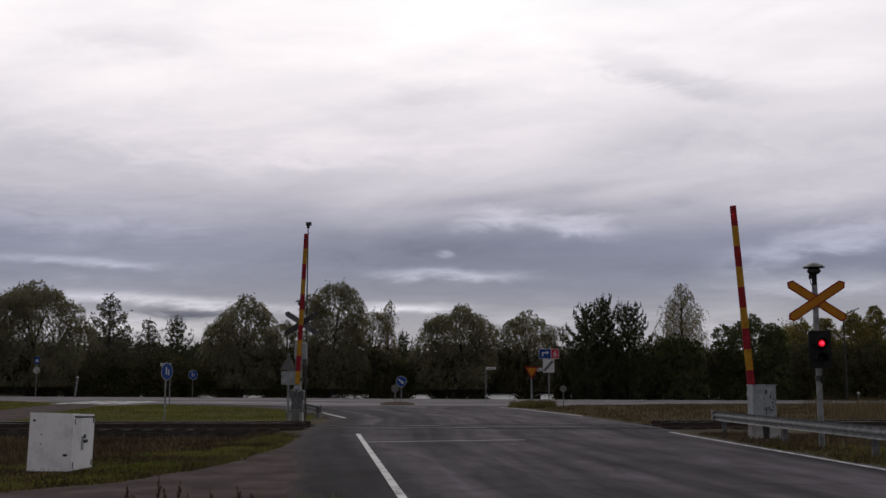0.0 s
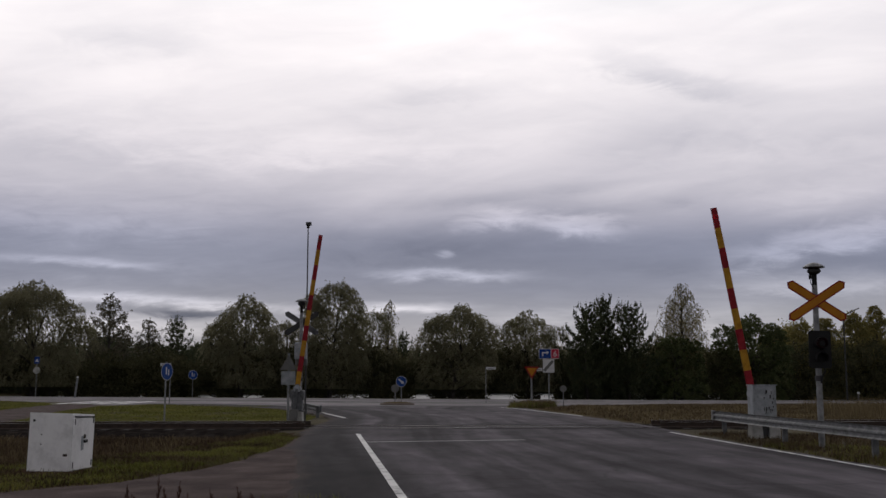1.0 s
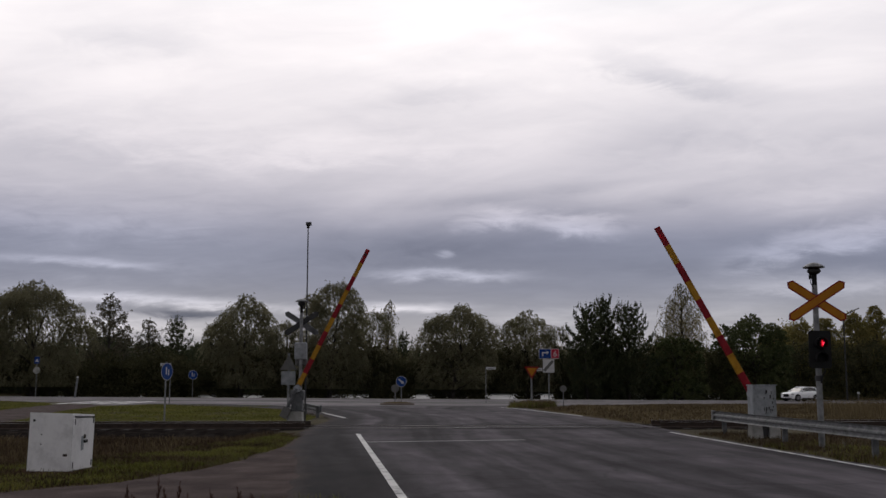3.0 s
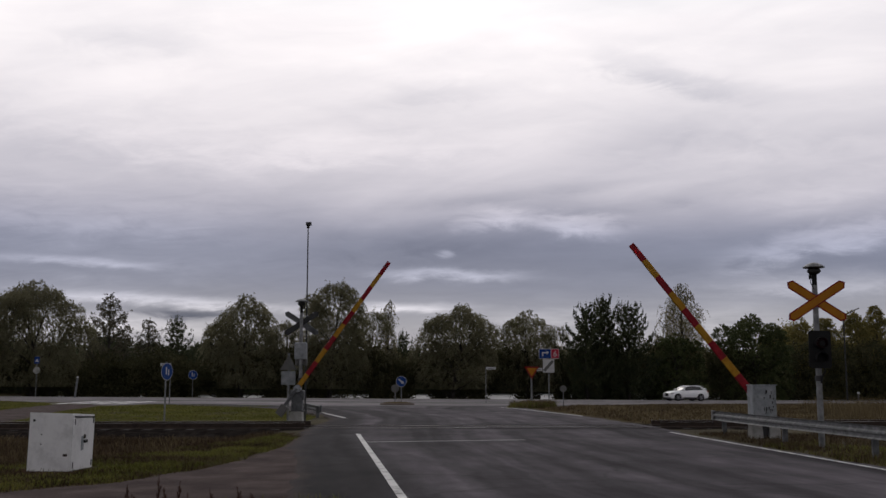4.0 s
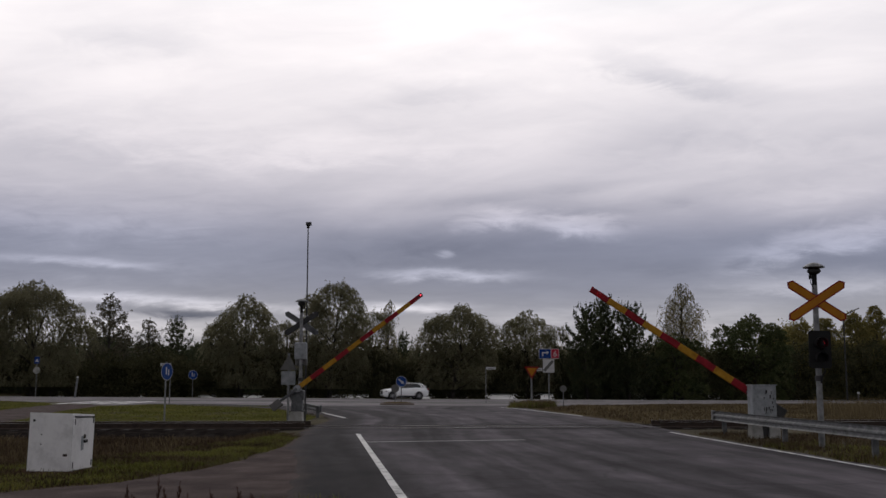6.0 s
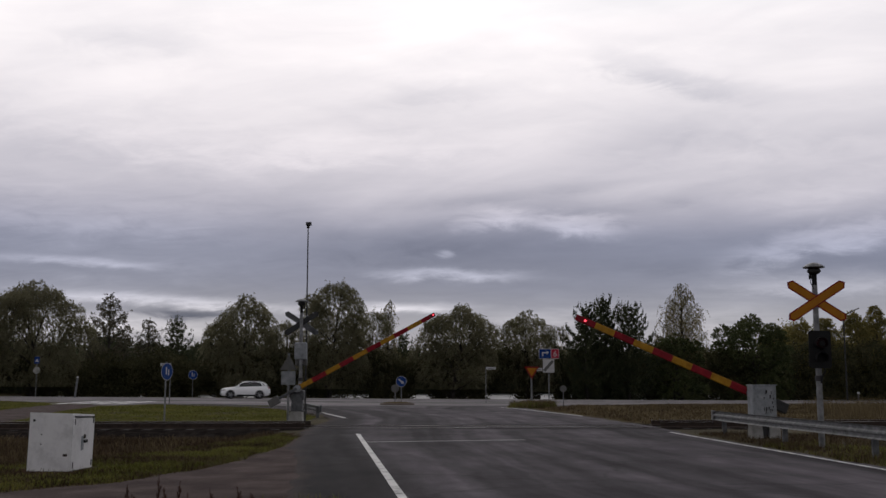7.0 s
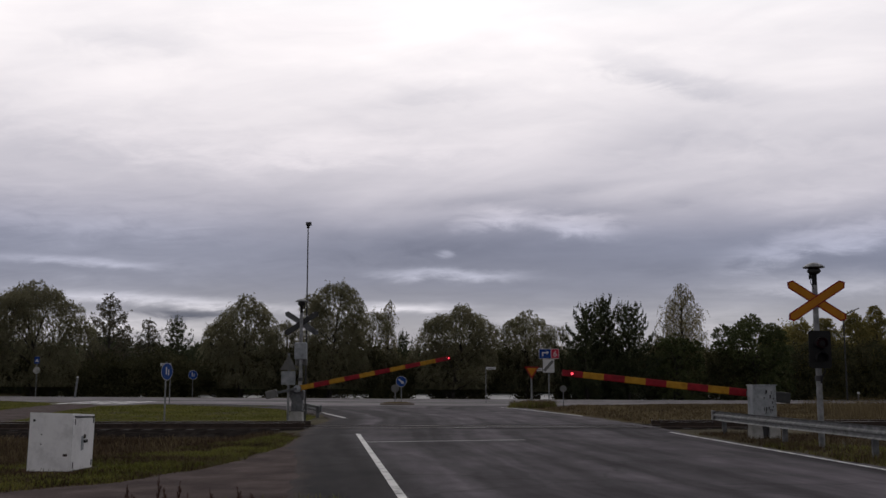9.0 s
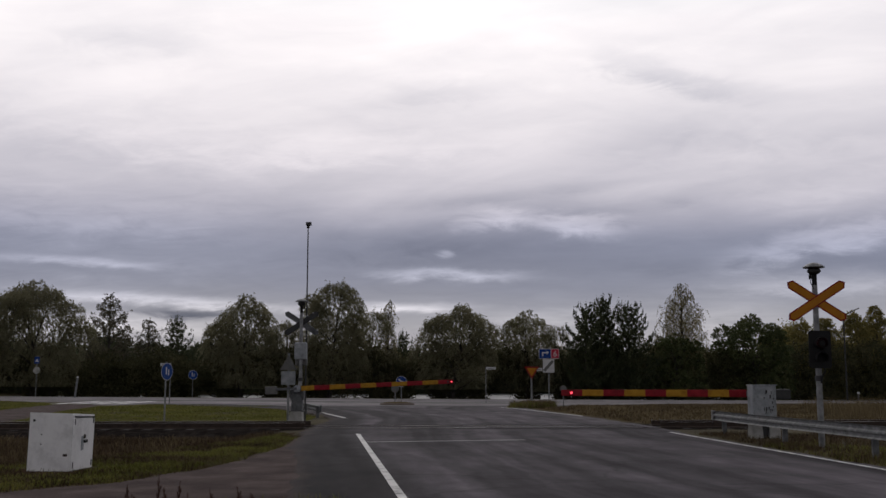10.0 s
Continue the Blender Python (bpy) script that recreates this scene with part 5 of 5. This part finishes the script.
def light_signal(e, zc, y):
    """Black two-lamp head with rounded backboard and visors, and a turning red lamp."""
    w, hh = 0.25, 0.42
    pts = []
    for cx, cz, a0 in ((w - 0.06, hh - 0.06, 0), (-w + 0.06, hh - 0.06, 90), (-w + 0.06, -hh + 0.06, 180), (w - 0.06, -hh + 0.06, 270)):
        for k in range(5):
            a = radians(a0 + k * 22.5)
            pts.append((cx + 0.06 * math.cos(a), zc + cz + 0.06 * math.sin(a)))
    board = part("backboard", platem(pts, y, y + 0.02), BLACK, e, "black signal backboard")
    part("signal_case", boxm(0, y + 0.1, zc, 0.3, 0.16, 0.7, 0.02), BLACK, e)
    for z in (0.13, -0.2):
        bm = bmesh.new()
        n = 20
        ins, outs = [], []
        for i in range(n + 1):
            a = math.pi * (-0.15 + 1.3 * i / n)
            d = 0.2 - 0.05 * abs(i - n / 2) / (n / 2)
            for r, lst in ((0.135, ins), (0.128, outs)):
                lst.append([bm.verts.new((r * math.cos(a), y, zc + z + r * math.sin(a))), bm.verts.new((r * math.cos(a), y - d, zc + z + r * math.sin(a)))])
        for i in range(n):
            for lst in (ins, outs):
                bm.faces.new((lst[i][0], lst[i + 1][0], lst[i + 1][1], lst[i][1]))
            bm.faces.new((ins[i][1], ins[i + 1][1], outs[i + 1][1], outs[i][1]))
        part("visor", bm, BLACK, board)
    tube = bmesh.new()
    cyl(tube, (0, y, zc + 0.13), (0, y - 0.115, zc + 0.13), 0.1, 0.1, 24, caps=False)
    part("lamp_shroud", tube, BLACK, board)
    bm = bmesh.new()
    lathe(bm, [(0.105, 0), (0.1, 0.02), (0.05, 0.035)], 20, pose(0, y, zc - 0.2, 90, 0, 0))
    part("dark_lens", bm, BLACK, board, "unlit dark lens")
    rot = lamp_rotor("signal_lamp", e, (0.0, y - 0.11, zc + 0.13), 0.074, GLOW_RED)
    part("lamp_back", dark_back(rot, 0.082), BLACK, rot)
    core = bmesh.new()
    lathe(core, [(0.036, 0), (0.03, 0.008), (0.012, 0.012)], 16, pose(0, -0.034, 0, 90, 0, 0))
    part("lamp_core", core, GLOW_CORE, rot)
    return rot


def signal_post(x, y, h, facing):
    """facing 1 looks towards the near side, -1 away."""
    e = thing("crossing_signal", pose(x, y, gz(x, y), 0, 0, 0 if facing > 0 else 180),
              "amber crossbuck, bell and red light signal on a grey post" if facing > 0 else "grey back of a crossing signal with bell and crossbuck", "signal", "signals of the crossing")
    part("post", cylm((0, 0, -0.3), (0, 0, h - 0.4), 0.07, 0.062, 14), GALV, e, "grey galvanised post")
    part("post_clamp", cylm((0, 0, 1.5), (0, 0, 1.62), 0.085, 0.085, 14), DARKMETAL, e)
    hood(e, h)
    return e


def build_signals():
    e = signal_post(8.455, 23.1, 4.06, 1)
    crossbuck(e, 3.30, -0.09, [(SIGNRED, SIGNYEL)] * 2, "crossed board with a red rim and amber field", 1.56, 0.21)
    rot = light_signal(e, 2.205, -0.16)
    part("head_arm", boxm(0.03, -0.06, 2.205, 0.08, 0.2, 0.1, 0.01), DARKMETAL, e)
    bm = bmesh.new()
    tube_path(bm, [(0.1, -0.05, 1.86), (0.12, -0.08, 1.72), (0.05, -0.09, 1.6), (0.02, -0.08, 1.45)], 0.016)
    part("cable", bm, BLACK, e, "thin black cable")
    f = signal_post(-5.22, 37.6, 4.4, -1)
    # Board rising to the left is painted lighter, standing in for light on it.
    crossbuck(f, 3.62, -0.09, [(DARKMETAL, DARKMETAL), (GREYDARK, GREYDARK)], "grey back of a crossed board")
    board = part("signal_case", boxm(0, -0.16, 2.45, 0.44, 0.2, 0.78, 0.04), SIGNBACK, f, "grey back of the light signal")
    part("case_cover", boxm(0.0, 0.02, 2.6, 0.46, 0.16, 0.62, 0.05), GREYBOX, f, "pale grey cover of the signal")
    return rot


# ---- signs ----
def sign_post(name, x, y, top, r, label, lean=0, group=""):
    e = thing(name, pose(x, y, gz(x, y), 0, lean, 0), label, "traffic sign", group)
    part("post", cylm((0, 0, -0.2), (0, 0, top), r, r, 10), GALV, e)
    return e


def disc(e, z, r, mat, name="sign_face", x=0.0, y=-0.06, label="", rim=None):
    b = part(name, platem(ring_pts(r, 28, x, z), y - 0.004, y + 0.004), mat, e, label)
    if rim:
        part("rim", platem(ring_pts(r * 1.07, 28, x, z), y + 0.005, y + 0.008), rim, e)
    return b


def rect(e, name, x0, x1, z0, z1, y, mat, label=""):
    return part(name, platem([(x0, z0), (x1, z0), (x1, z1), (x0, z1)], y - 0.004, y + 0.004), mat, e, label)


def tri(c, r, up=1):
    return [(c[0] + r * math.sin(a), c[1] + up * r * math.cos(a)) for a in (0, 2 * math.pi / 3, 4 * math.pi / 3)]


def build_signs():
    # round blue path signs
    for x, y, z, r, top in ((-10.53, 39.0, 1.86, 0.31, 2.2), (-24.6, 101.0, 2.1, 0.42, 2.6)):
        e = sign_post("path_sign", x, y, top, 0.03, "round blue walking and cycling path sign on a thin post", group="path signs")
        e.matrix_world = e.matrix_world @ pose(0, 0, 0, 0, 0, 65 if y < 50 else 20)
        b = disc(e, z - gz(x, y), r, BLUE, rim=SIGNWHITE)
        zz = z - gz(x, y)
        part("pictogram", boxm(-r * 0.18, -0.067, zz + r * 0.1, r * 0.2, 0.004, r * 0.9, 0), SIGNWHITE, b)
        part("pictogram", boxm(r * 0.25, -0.067, zz - r * 0.1, r * 0.16, 0.004, r * 0.7, 0), SIGNWHITE, b)
    # street name plates: the writing cannot be read from here
    for x, y, zt, w, off in ((-18.6, 70, 2.8, 0.72, -0.32), (3.55, 85, 3.02, 0.78, 0.42), (6.0, 70, 2.62, 0.7, 0.41)):
        e = sign_post("street_name_sign", x, y, zt, 0.035, "thin post with a small white street name plate", group="street name signs", lean=0)
        b = rect(e, "name_plate", off - w / 2, off + w / 2, zt - 0.2, zt, -0.05, SIGNWHITE, "white name plate")
        rect(e, "writing_bar", off - w * 0.36, off + w * 0.36, zt - 0.13, zt - 0.08, -0.056, SIGNBACK)
    # square sign above a round one turned away
    e = sign_post("crossing_sign", -39.2, 99, 3.9, 0.04, "blue square pedestrian sign above a faded pale round sign")
    b = rect(e, "sign_face", -0.24, 0.24, 3.2, 3.85, -0.06, BLUE)
    part("pictogram", platem(tri((0, 3.48), 0.2), -0.072, -0.066), SIGNWHITE, b)
    disc(e, 2.55, 0.34, CONCRETE, label="faded pale round sign")
    # warning sign seen from behind with an added plate
    e = sign_post("warning_sign", -5.85, 38.9, 2.55, 0.045, "grey back of a triangular warning sign with a plate under it")
    part("sign_back", platem([(-0.32, 1.92), (0.32, 1.92), (0.0, 2.5)], -0.06, -0.05), SIGNBACK, e)
    rect(e, "added_plate", -0.27, 0.27, 1.36, 1.87, -0.055, GREYBOX)
    part("clamp", boxm(0, -0.03, 2.1, 0.12, 0.05, 0.05), GALV, e)
    # traffic island
    bm = bmesh.new()
    cx, cy, zg = -3.2, 72.0, gz(-3.2, 72.0)
    out = [(cx + 1.18 * math.cos(a), cy + 2.0 * math.sin(a)) for a in np.linspace(0, 2 * math.pi, 41)[:-1]]
    rings = [[bm.verts.new((cx + (x - cx) * k, cy + (y - cy) * k, zg + h + 0.012 * noise.noise(Vector((x * 3, y * 3, k))))) for x, y in out] for k, h in ((0.89, 0.17), (0.7, 0.235), (0.4, 0.27), (0.1, 0.28))]
    for r0, r1 in zip(rings, rings[1:]):
        for i in range(40):
            bm.faces.new((r0[i], r0[(i + 1) % 40], r1[(i + 1) % 40], r1[i]))
    bm.faces.new(rings[-1])
    tagged(part("traffic_island", bm, SOD_DRY, smooth=True), "low rounded traffic island with brown gravel", "traffic island", kind="structure")
    bm = bmesh.new()
    rings = [[bm.verts.new((cx + (x - cx) * k, cy + (y - cy) * k, zg + h)) for x, y in out] for k, h in ((1.03, 0.0), (1.0, 0.16), (0.98, 0.19), (0.9, 0.19), (0.88, 0.12))]
    for r0, r1 in zip(rings, rings[1:]):
        for i in range(40):
            bm.faces.new((r0[i], r0[(i + 1) % 40], r1[(i + 1) % 40], r1[i]))
    tagged(part("kerb", bm, KERB), "brown-grey rounded kerb of the traffic island", "kerb", kind="structure")
    e = sign_post("keep_right_sign", -2.92, 72, 2.0, 0.035, "round blue arrow sign on the traffic island")
    b = disc(e, 1.68, 0.35, BLUE, rim=SIGNWHITE)
    ar = platem([(-0.05, -0.26), (0.05, -0.26), (0.05, 0.05), (0.13, 0.05), (0, 0.26), (-0.13, 0.05), (-0.05, 0.05)], -0.072, -0.066)
    bmesh.ops.transform(ar, matrix=Matrix.Translation((0, 0, 1.68)) @ pose(0, 0, 0, 0, 130, 0), verts=ar.verts[:])
    part("arrow", ar, SIGNWHITE, b, "white arrow")
    e = sign_post("round_sign", -3.38, 72.6, 1.5, 0.035, "grey back of a round sign on the traffic island")
    disc(e, 1.2, 0.29, SIGNBACK)
    # give way sign
    e = sign_post("give_way_sign", 5.36, 62, 2.5, 0.035, "amber and red inverted triangle sign on a thin post")
    b = part("sign_face", platem([(-0.45, 2.46), (0.45, 2.46), (0, 1.7)], -0.06, -0.05), SIGNRED, e)
    part("field", platem([(-0.31, 2.37), (0.31, 2.37), (0, 1.87)], -0.066, -0.061), SIGNYEL, b)
    # direction sign with road number, and an end sign under it
    e = sign_post("direction_sign", 6.8, 66, 3.7, 0.04, "blue and red direction sign above a white end sign")
    b = rect(e, "direction_plate", -0.6, 0.14, 3.12, 3.7, -0.06, BLUE, "blue plate with a white arrow")
    rect(e, "plate_rim", -0.63, 0.68, 3.09, 3.73, -0.05, SIGNWHITE)
    part("arrow", platem([(-0.42, 3.24), (-0.34, 3.24), (-0.34, 3.44), (-0.12, 3.44), (-0.12, 3.36), (0.03, 3.48), (-0.12, 3.6), (-0.12, 3.52), (-0.42, 3.52)], -0.072, -0.066), SIGNWHITE, b)
    c = rect(e, "number_plate_panel", 0.17, 0.65, 3.12, 3.7, -0.06, material("sign_crimson", [(0.30, 0.01, 0.03), (0.42, 0.02, 0.05)], rough=0.5, scale=3, bump=0.03), "red plate with a white road number")
    fc = bpy.data.curves.new("road_number", "FONT")
    fc.body, fc.size, fc.extrude, fc.align_x = "6", 0.5, 0.003, "CENTER"
    fc.materials.append(SIGNWHITE)
    t = new("road_number", fc)
    t.parent = c
    t.matrix_basis = pose(0.41, -0.07, 3.24, 90, 0, 0)
    b = rect(e, "end_plate", -0.38, 0.36, 2.205, 3.06, -0.06, SIGNWHITE, "white plate with a grey slanting bar")
    part("slanting_bar", boxm(0, -0.068, 0, 0.19, 0.006, 0.86, 0, Matrix.Translation((-0.01, 0, 2.64)) @ pose(0, 0, 0, 0, 42, 0)), SIGNBACK, b)
    # small grey sign
    e = sign_post("small_sign", 9.35, 80, 1.5, 0.035, "small pale sign on a short post")
    disc(e, 1.32 - gz(9.35, 80) * 0, 0.26, SIGNBACK)
    # leaning pale bollard and far marker post
    e = thing("bollard", pose(-32.2, 90, gz(-32.2, 90), 0, 6, 0), "pale leaning marker post at the path", "post")
    part("post", cylm((0, 0, -0.2), (0, 0, 1.8), 0.09, 0.08, 10), GALV, e)
    part("cap", cylm((0, 0, 1.8), (0, 0, 1.9), 0.1, 0.05, 10), SIGNWHITE, e)
    e = thing("marker_post", pose(43.8, 108.5, gz(43.8, 108.5)), "small white marker post in the grass", "post")
    part("post", boxm(0, 0, 0.5, 0.1, 0.06, 1.2, 0.01), SIGNBACK, e)
    part("reflector", boxm(0, -0.03, 1.05, 0.26, 0.05, 0.22, 0.01), SIGNWHITE, e)


def build_street_lamp():
    x, y = 50.9, 129.6
    e = thing("street_lamp", pose(x, y, gz(x, y)), "tall grey street lamp with a raised arm", "lamp")
    part("pole", cylm((0, 0, -0.2), (0, 0, 11.2), 0.11, 0.08, 12), DARKMETAL, e)
    part("arm", cylm((0, 0, 11.1), (1.5, 0, 11.85), 0.05, 0.05, 8), DARKMETAL, e)
    part("lamp_head", boxm(1.7, 0, 11.95, 0.7, 0.3, 0.16, 0.04, Matrix.Translation((1.7, 0, 11.95)) @ pose(0, 0, 0, 0, -22, 0) @ Matrix.Translation((-1.7, 0, -11.95))), GALV, e)
    x, y = -5.15, 38.5
    m = thing("camera_mast", pose(x, y, 0), "thin tall dark mast with a small box at its top", "mast")
    part("mast", cylm((0, 0, -0.2), (0, 0, 7.4), 0.035, 0.022, 10), DARKMETAL, m)
    part("top_box", boxm(0.02, 0, 7.46, 0.2, 0.16, 0.13, 0.02), DARKMETAL, m, "small dark box")
    part("bracket", boxm(0, 0, 7.34, 0.1, 0.08, 0.1, 0.01), DARKMETAL, m)


# ---- guard rails ----
def guard_rail(pts, posts, label, h=0.66, steel=None):
    e = thing("guard_rail", Matrix(), label, "guard rail", "guard rails")
    prof = [(0.0, 0.045), (-0.05, 0.075), (-0.05, 0.125), (0.0, 0.155), (0.0, 0.195), (-0.05, 0.225), (-0.05, 0.275), (0.0, 0.305)]
    p = resample(pts, 26)
    t = np.gradient(p, axis=0)
    t /= np.linalg.norm(t, axis=1)[:, None]
    nr = np.stack([t[:, 1], -t[:, 0]], -1)
    bm = bmesh.new()
    rings = []
    for q, n in zip(p, nr):
        r = []
        for th in (0.0, 0.012):
            pr = prof if th == 0 else prof[::-1]
            for u, w in pr:
                d = u + th
                r.append(bm.verts.new((q[0] + n[0] * d, q[1] + n[1] * d, gz(*q) + h - 0.305 + w)))
        rings.append(r)
    k = len(rings[0])
    for a, b in zip(rings, rings[1:]):
        for i in range(k):
            bm.faces.new((a[i], a[(i + 1) % k], b[(i + 1) % k], b[i]))
    bm.faces.new(rings[0]), bm.faces.new(rings[-1][::-1])
    bmesh.ops.recalc_face_normals(bm, faces=bm.faces[:])
    part("rail_beam", bm, steel or GALV, e, "corrugated galvanised beam")
    for i in range(5, 25, 9):
        q, n = p[i], nr[i]
        bm = bmesh.new()
        for k in range(4):
            box(bm, 0, -0.13 + 0.085 * k, 0.0, 0.02, 0.03, 0.03, 0.004)
        bolt = part("splice_bolts", bm, RUST, e, "rusty splice bolts")
        bolt.matrix_basis = Matrix.Translation((q[0] - n[0] * 0.054, q[1] - n[1] * 0.054, gz(*q) + h - 0.06))
    for x, y in posts:
        q = part("post", boxm(0, 0, 0, 0.12, 0.09, h + 0.2, 0.01), GREYDARK, e)
        q.matrix_basis = Matrix.Translation((x, y, gz(x, y) + h / 2 - 0.12))
    x, y = pts[0][:2]
    part("end_piece", boxm(x, y, gz(x, y) + h - 0.13, 0.08, 0.14, 0.28, 0.02), steel or GALV, e)
    return e


def build_guard_rails():
    guard_rail([(7.83, 29.9), (8.02, 25), (8.33, 20.27), (8.7, 15), (9.3, 8)], [(7.98, 29.3), (8.2, 24.8), (8.46, 20.27), (8.85, 15.8), (9.2, 11)], "weathered galvanised steel guard rail beside the road", 0.645)
    guard_rail([(-5.05, 42.6), (-7.1, 50.5)], [(-5.2, 42.8), (-6.2, 46.5), (-7.1, 50.2)], "short dark weathered guard rail end beyond the crossing", 0.5, GREYDARK)


# ---- relay cabinet ----
def build_cabinet():
    e = thing("relay_cabinet", pose(-6.22, 17.28, -0.02, 0, 1.3, -5), "white enamelled relay cabinet with stained corners standing in grass", "cabinet")
    body, roof = boxm(-0.375, 0.44, 0.48, 0.74, 0.87, 0.96, 0.012), boxm(-0.375, 0.44, 0.966, 0.742, 0.872, 0.026, 0.006)
    for v in list(body.verts) + list(roof.verts):
        if v.co.z > 0.5:
            v.co.z -= 0.045 * (v.co.y + 0.005)
    part("body", body, WHITE, e, "chalky white metal body")
    part("roof_plate", roof, WHITE, e, "white roof sloping to the back")
    part("plinth", boxm(-0.375, 0.44, -0.04, 0.70, 0.83, 0.12, 0.006), CONCRETE, e)
    d = part("door", boxm(0.004, 0.435, 0.465, 0.016, 0.84, 0.85, 0.004), WHITE, e, "white side door with handle")
    part("door_gap", boxm(0.006, 0.45, 0.925, 0.02, 0.76, 0.022, 0, pose(0, 0, 0, -1.9, 0, 0)), BLACK, e, "dark gap over the door")
    part("handle", boxm(0.03, 0.5, 0.50, 0.035, 0.10, 0.05, 0.008), DARKMETAL, d, "dark metal handle")
    part("lock", boxm(0.022, 0.47, 0.58, 0.02, 0.05, 0.07, 0.006), RUST, d)
    part("stain", boxm(0.0125, 0.44, 0.44, 0.003, 0.10, 0.24, 0, pose(0, 0, 0, 4, 0, 0)), GREYBOX, d, "grey smear under the handle")
    for z in (0.12, 0.84):
        part("hinge", boxm(0.014, 0.80, z, 0.01, 0.035, 0.10, 0.003), DARKMETAL, d)
        part("hinge", boxm(0.016, 0.08, z, 0.012, 0.02, 0.1, 0.003), DARKMETAL, d)
    part("vent_plug", cylm((-0.66, -0.012, 0.85), (-0.66, 0.01, 0.85), 0.022), DARKMETAL, e)
    part("screw", cylm((-0.52, -0.01, 0.62), (-0.52, 0.01, 0.62), 0.012), DARKMETAL, e)
    part("screw", cylm((-0.52, -0.01, 0.46), (-0.52, 0.01, 0.46), 0.012), DARKMETAL, e)
    part("latch", boxm(-0.09, -0.006, 0.29, 0.07, 0.014, 0.04, 0.004), RUST, e, "rusty latch")


# ---- weeds at the near edge of the gravel ----
def dock_weed(x, y, h, seed):
    rng = np.random.default_rng(seed)
    e = thing("dock_weed", pose(x, y, gz(x, y)), "withered reddish-brown dock stalk with seed heads", "weed", "withered weeds by the gravel")
    lx, ly = rng.normal(0, 0.05), rng.normal(0, 0.05)
    bm = bmesh.new()
    cyl(bm, (0, 0, -0.05), (lx * 0.5, ly * 0.5, h * 0.5), 0.006, 0.005, 5)
    cyl(bm, (lx * 0.5, ly * 0.5, h * 0.5), (lx, ly, h), 0.005, 0.002, 5)
    tips = [((lx * 0.5, ly * 0.5, h * 0.45), (lx, ly, h))]
    for k in range(4):
        t = rng.uniform(0.45, 0.75)
        a = rng.uniform(0, 6.28)
        st = (lx * t, ly * t, h * t)
        en = (st[0] + 0.025 * math.cos(a), st[1] + 0.025 * math.sin(a), st[2] + h * rng.uniform(0.12, 0.25))
        cyl(bm, st, en, 0.003, 0.002, 4)
        tips.append((st, en))
    part("stalk", bm, DOCK, e)
    q = []
    for st, en in tips:
        st, en = np.array(st), np.array(en)
        for u in np.linspace(0.25, 1, 12):
            q.append(leaf_quads(rng, st * (1 - u) + en * u, 6, (0.009, 0.009, 0.012), 0.013))
    leafmesh("seed_heads", np.concatenate(q), DOCK, e)


def build_weeds():
    rng = random.Random(9)
    spots = [(-5.25, 11.0), (-5.0, 11.1), (-4.9, 10.95), (-3.42, 11.3), (-3.3, 11.2), (-3.1, 11.35), (-2.98, 11.25), (-2.9, 11.4), (-2.72, 11.2), (-2.5, 11.3), (-2.2, 11.4), (-2.05, 11.3), (-4.0, 11.0), (-3.7, 10.9), (-5.6, 11.0), (-1.75, 11.5)]
    tall = [0.33, 0.36, 0.3, 0.38, 0.3, 0.47, 0.36, 0.4, 0.3, 0.33, 0.36, 0.3, 0.22, 0.2, 0.24, 0.2]
    for k, ((x, y), h) in enumerate(zip(spots, tall)):
        dock_weed(x, y, h, 50 + k)


build_weeds()
build_signs()
build_street_lamp()
build_guard_rails()
build_cabinet()
signal_rotor = build_signals()
build_trees()
build_grass()


motions()
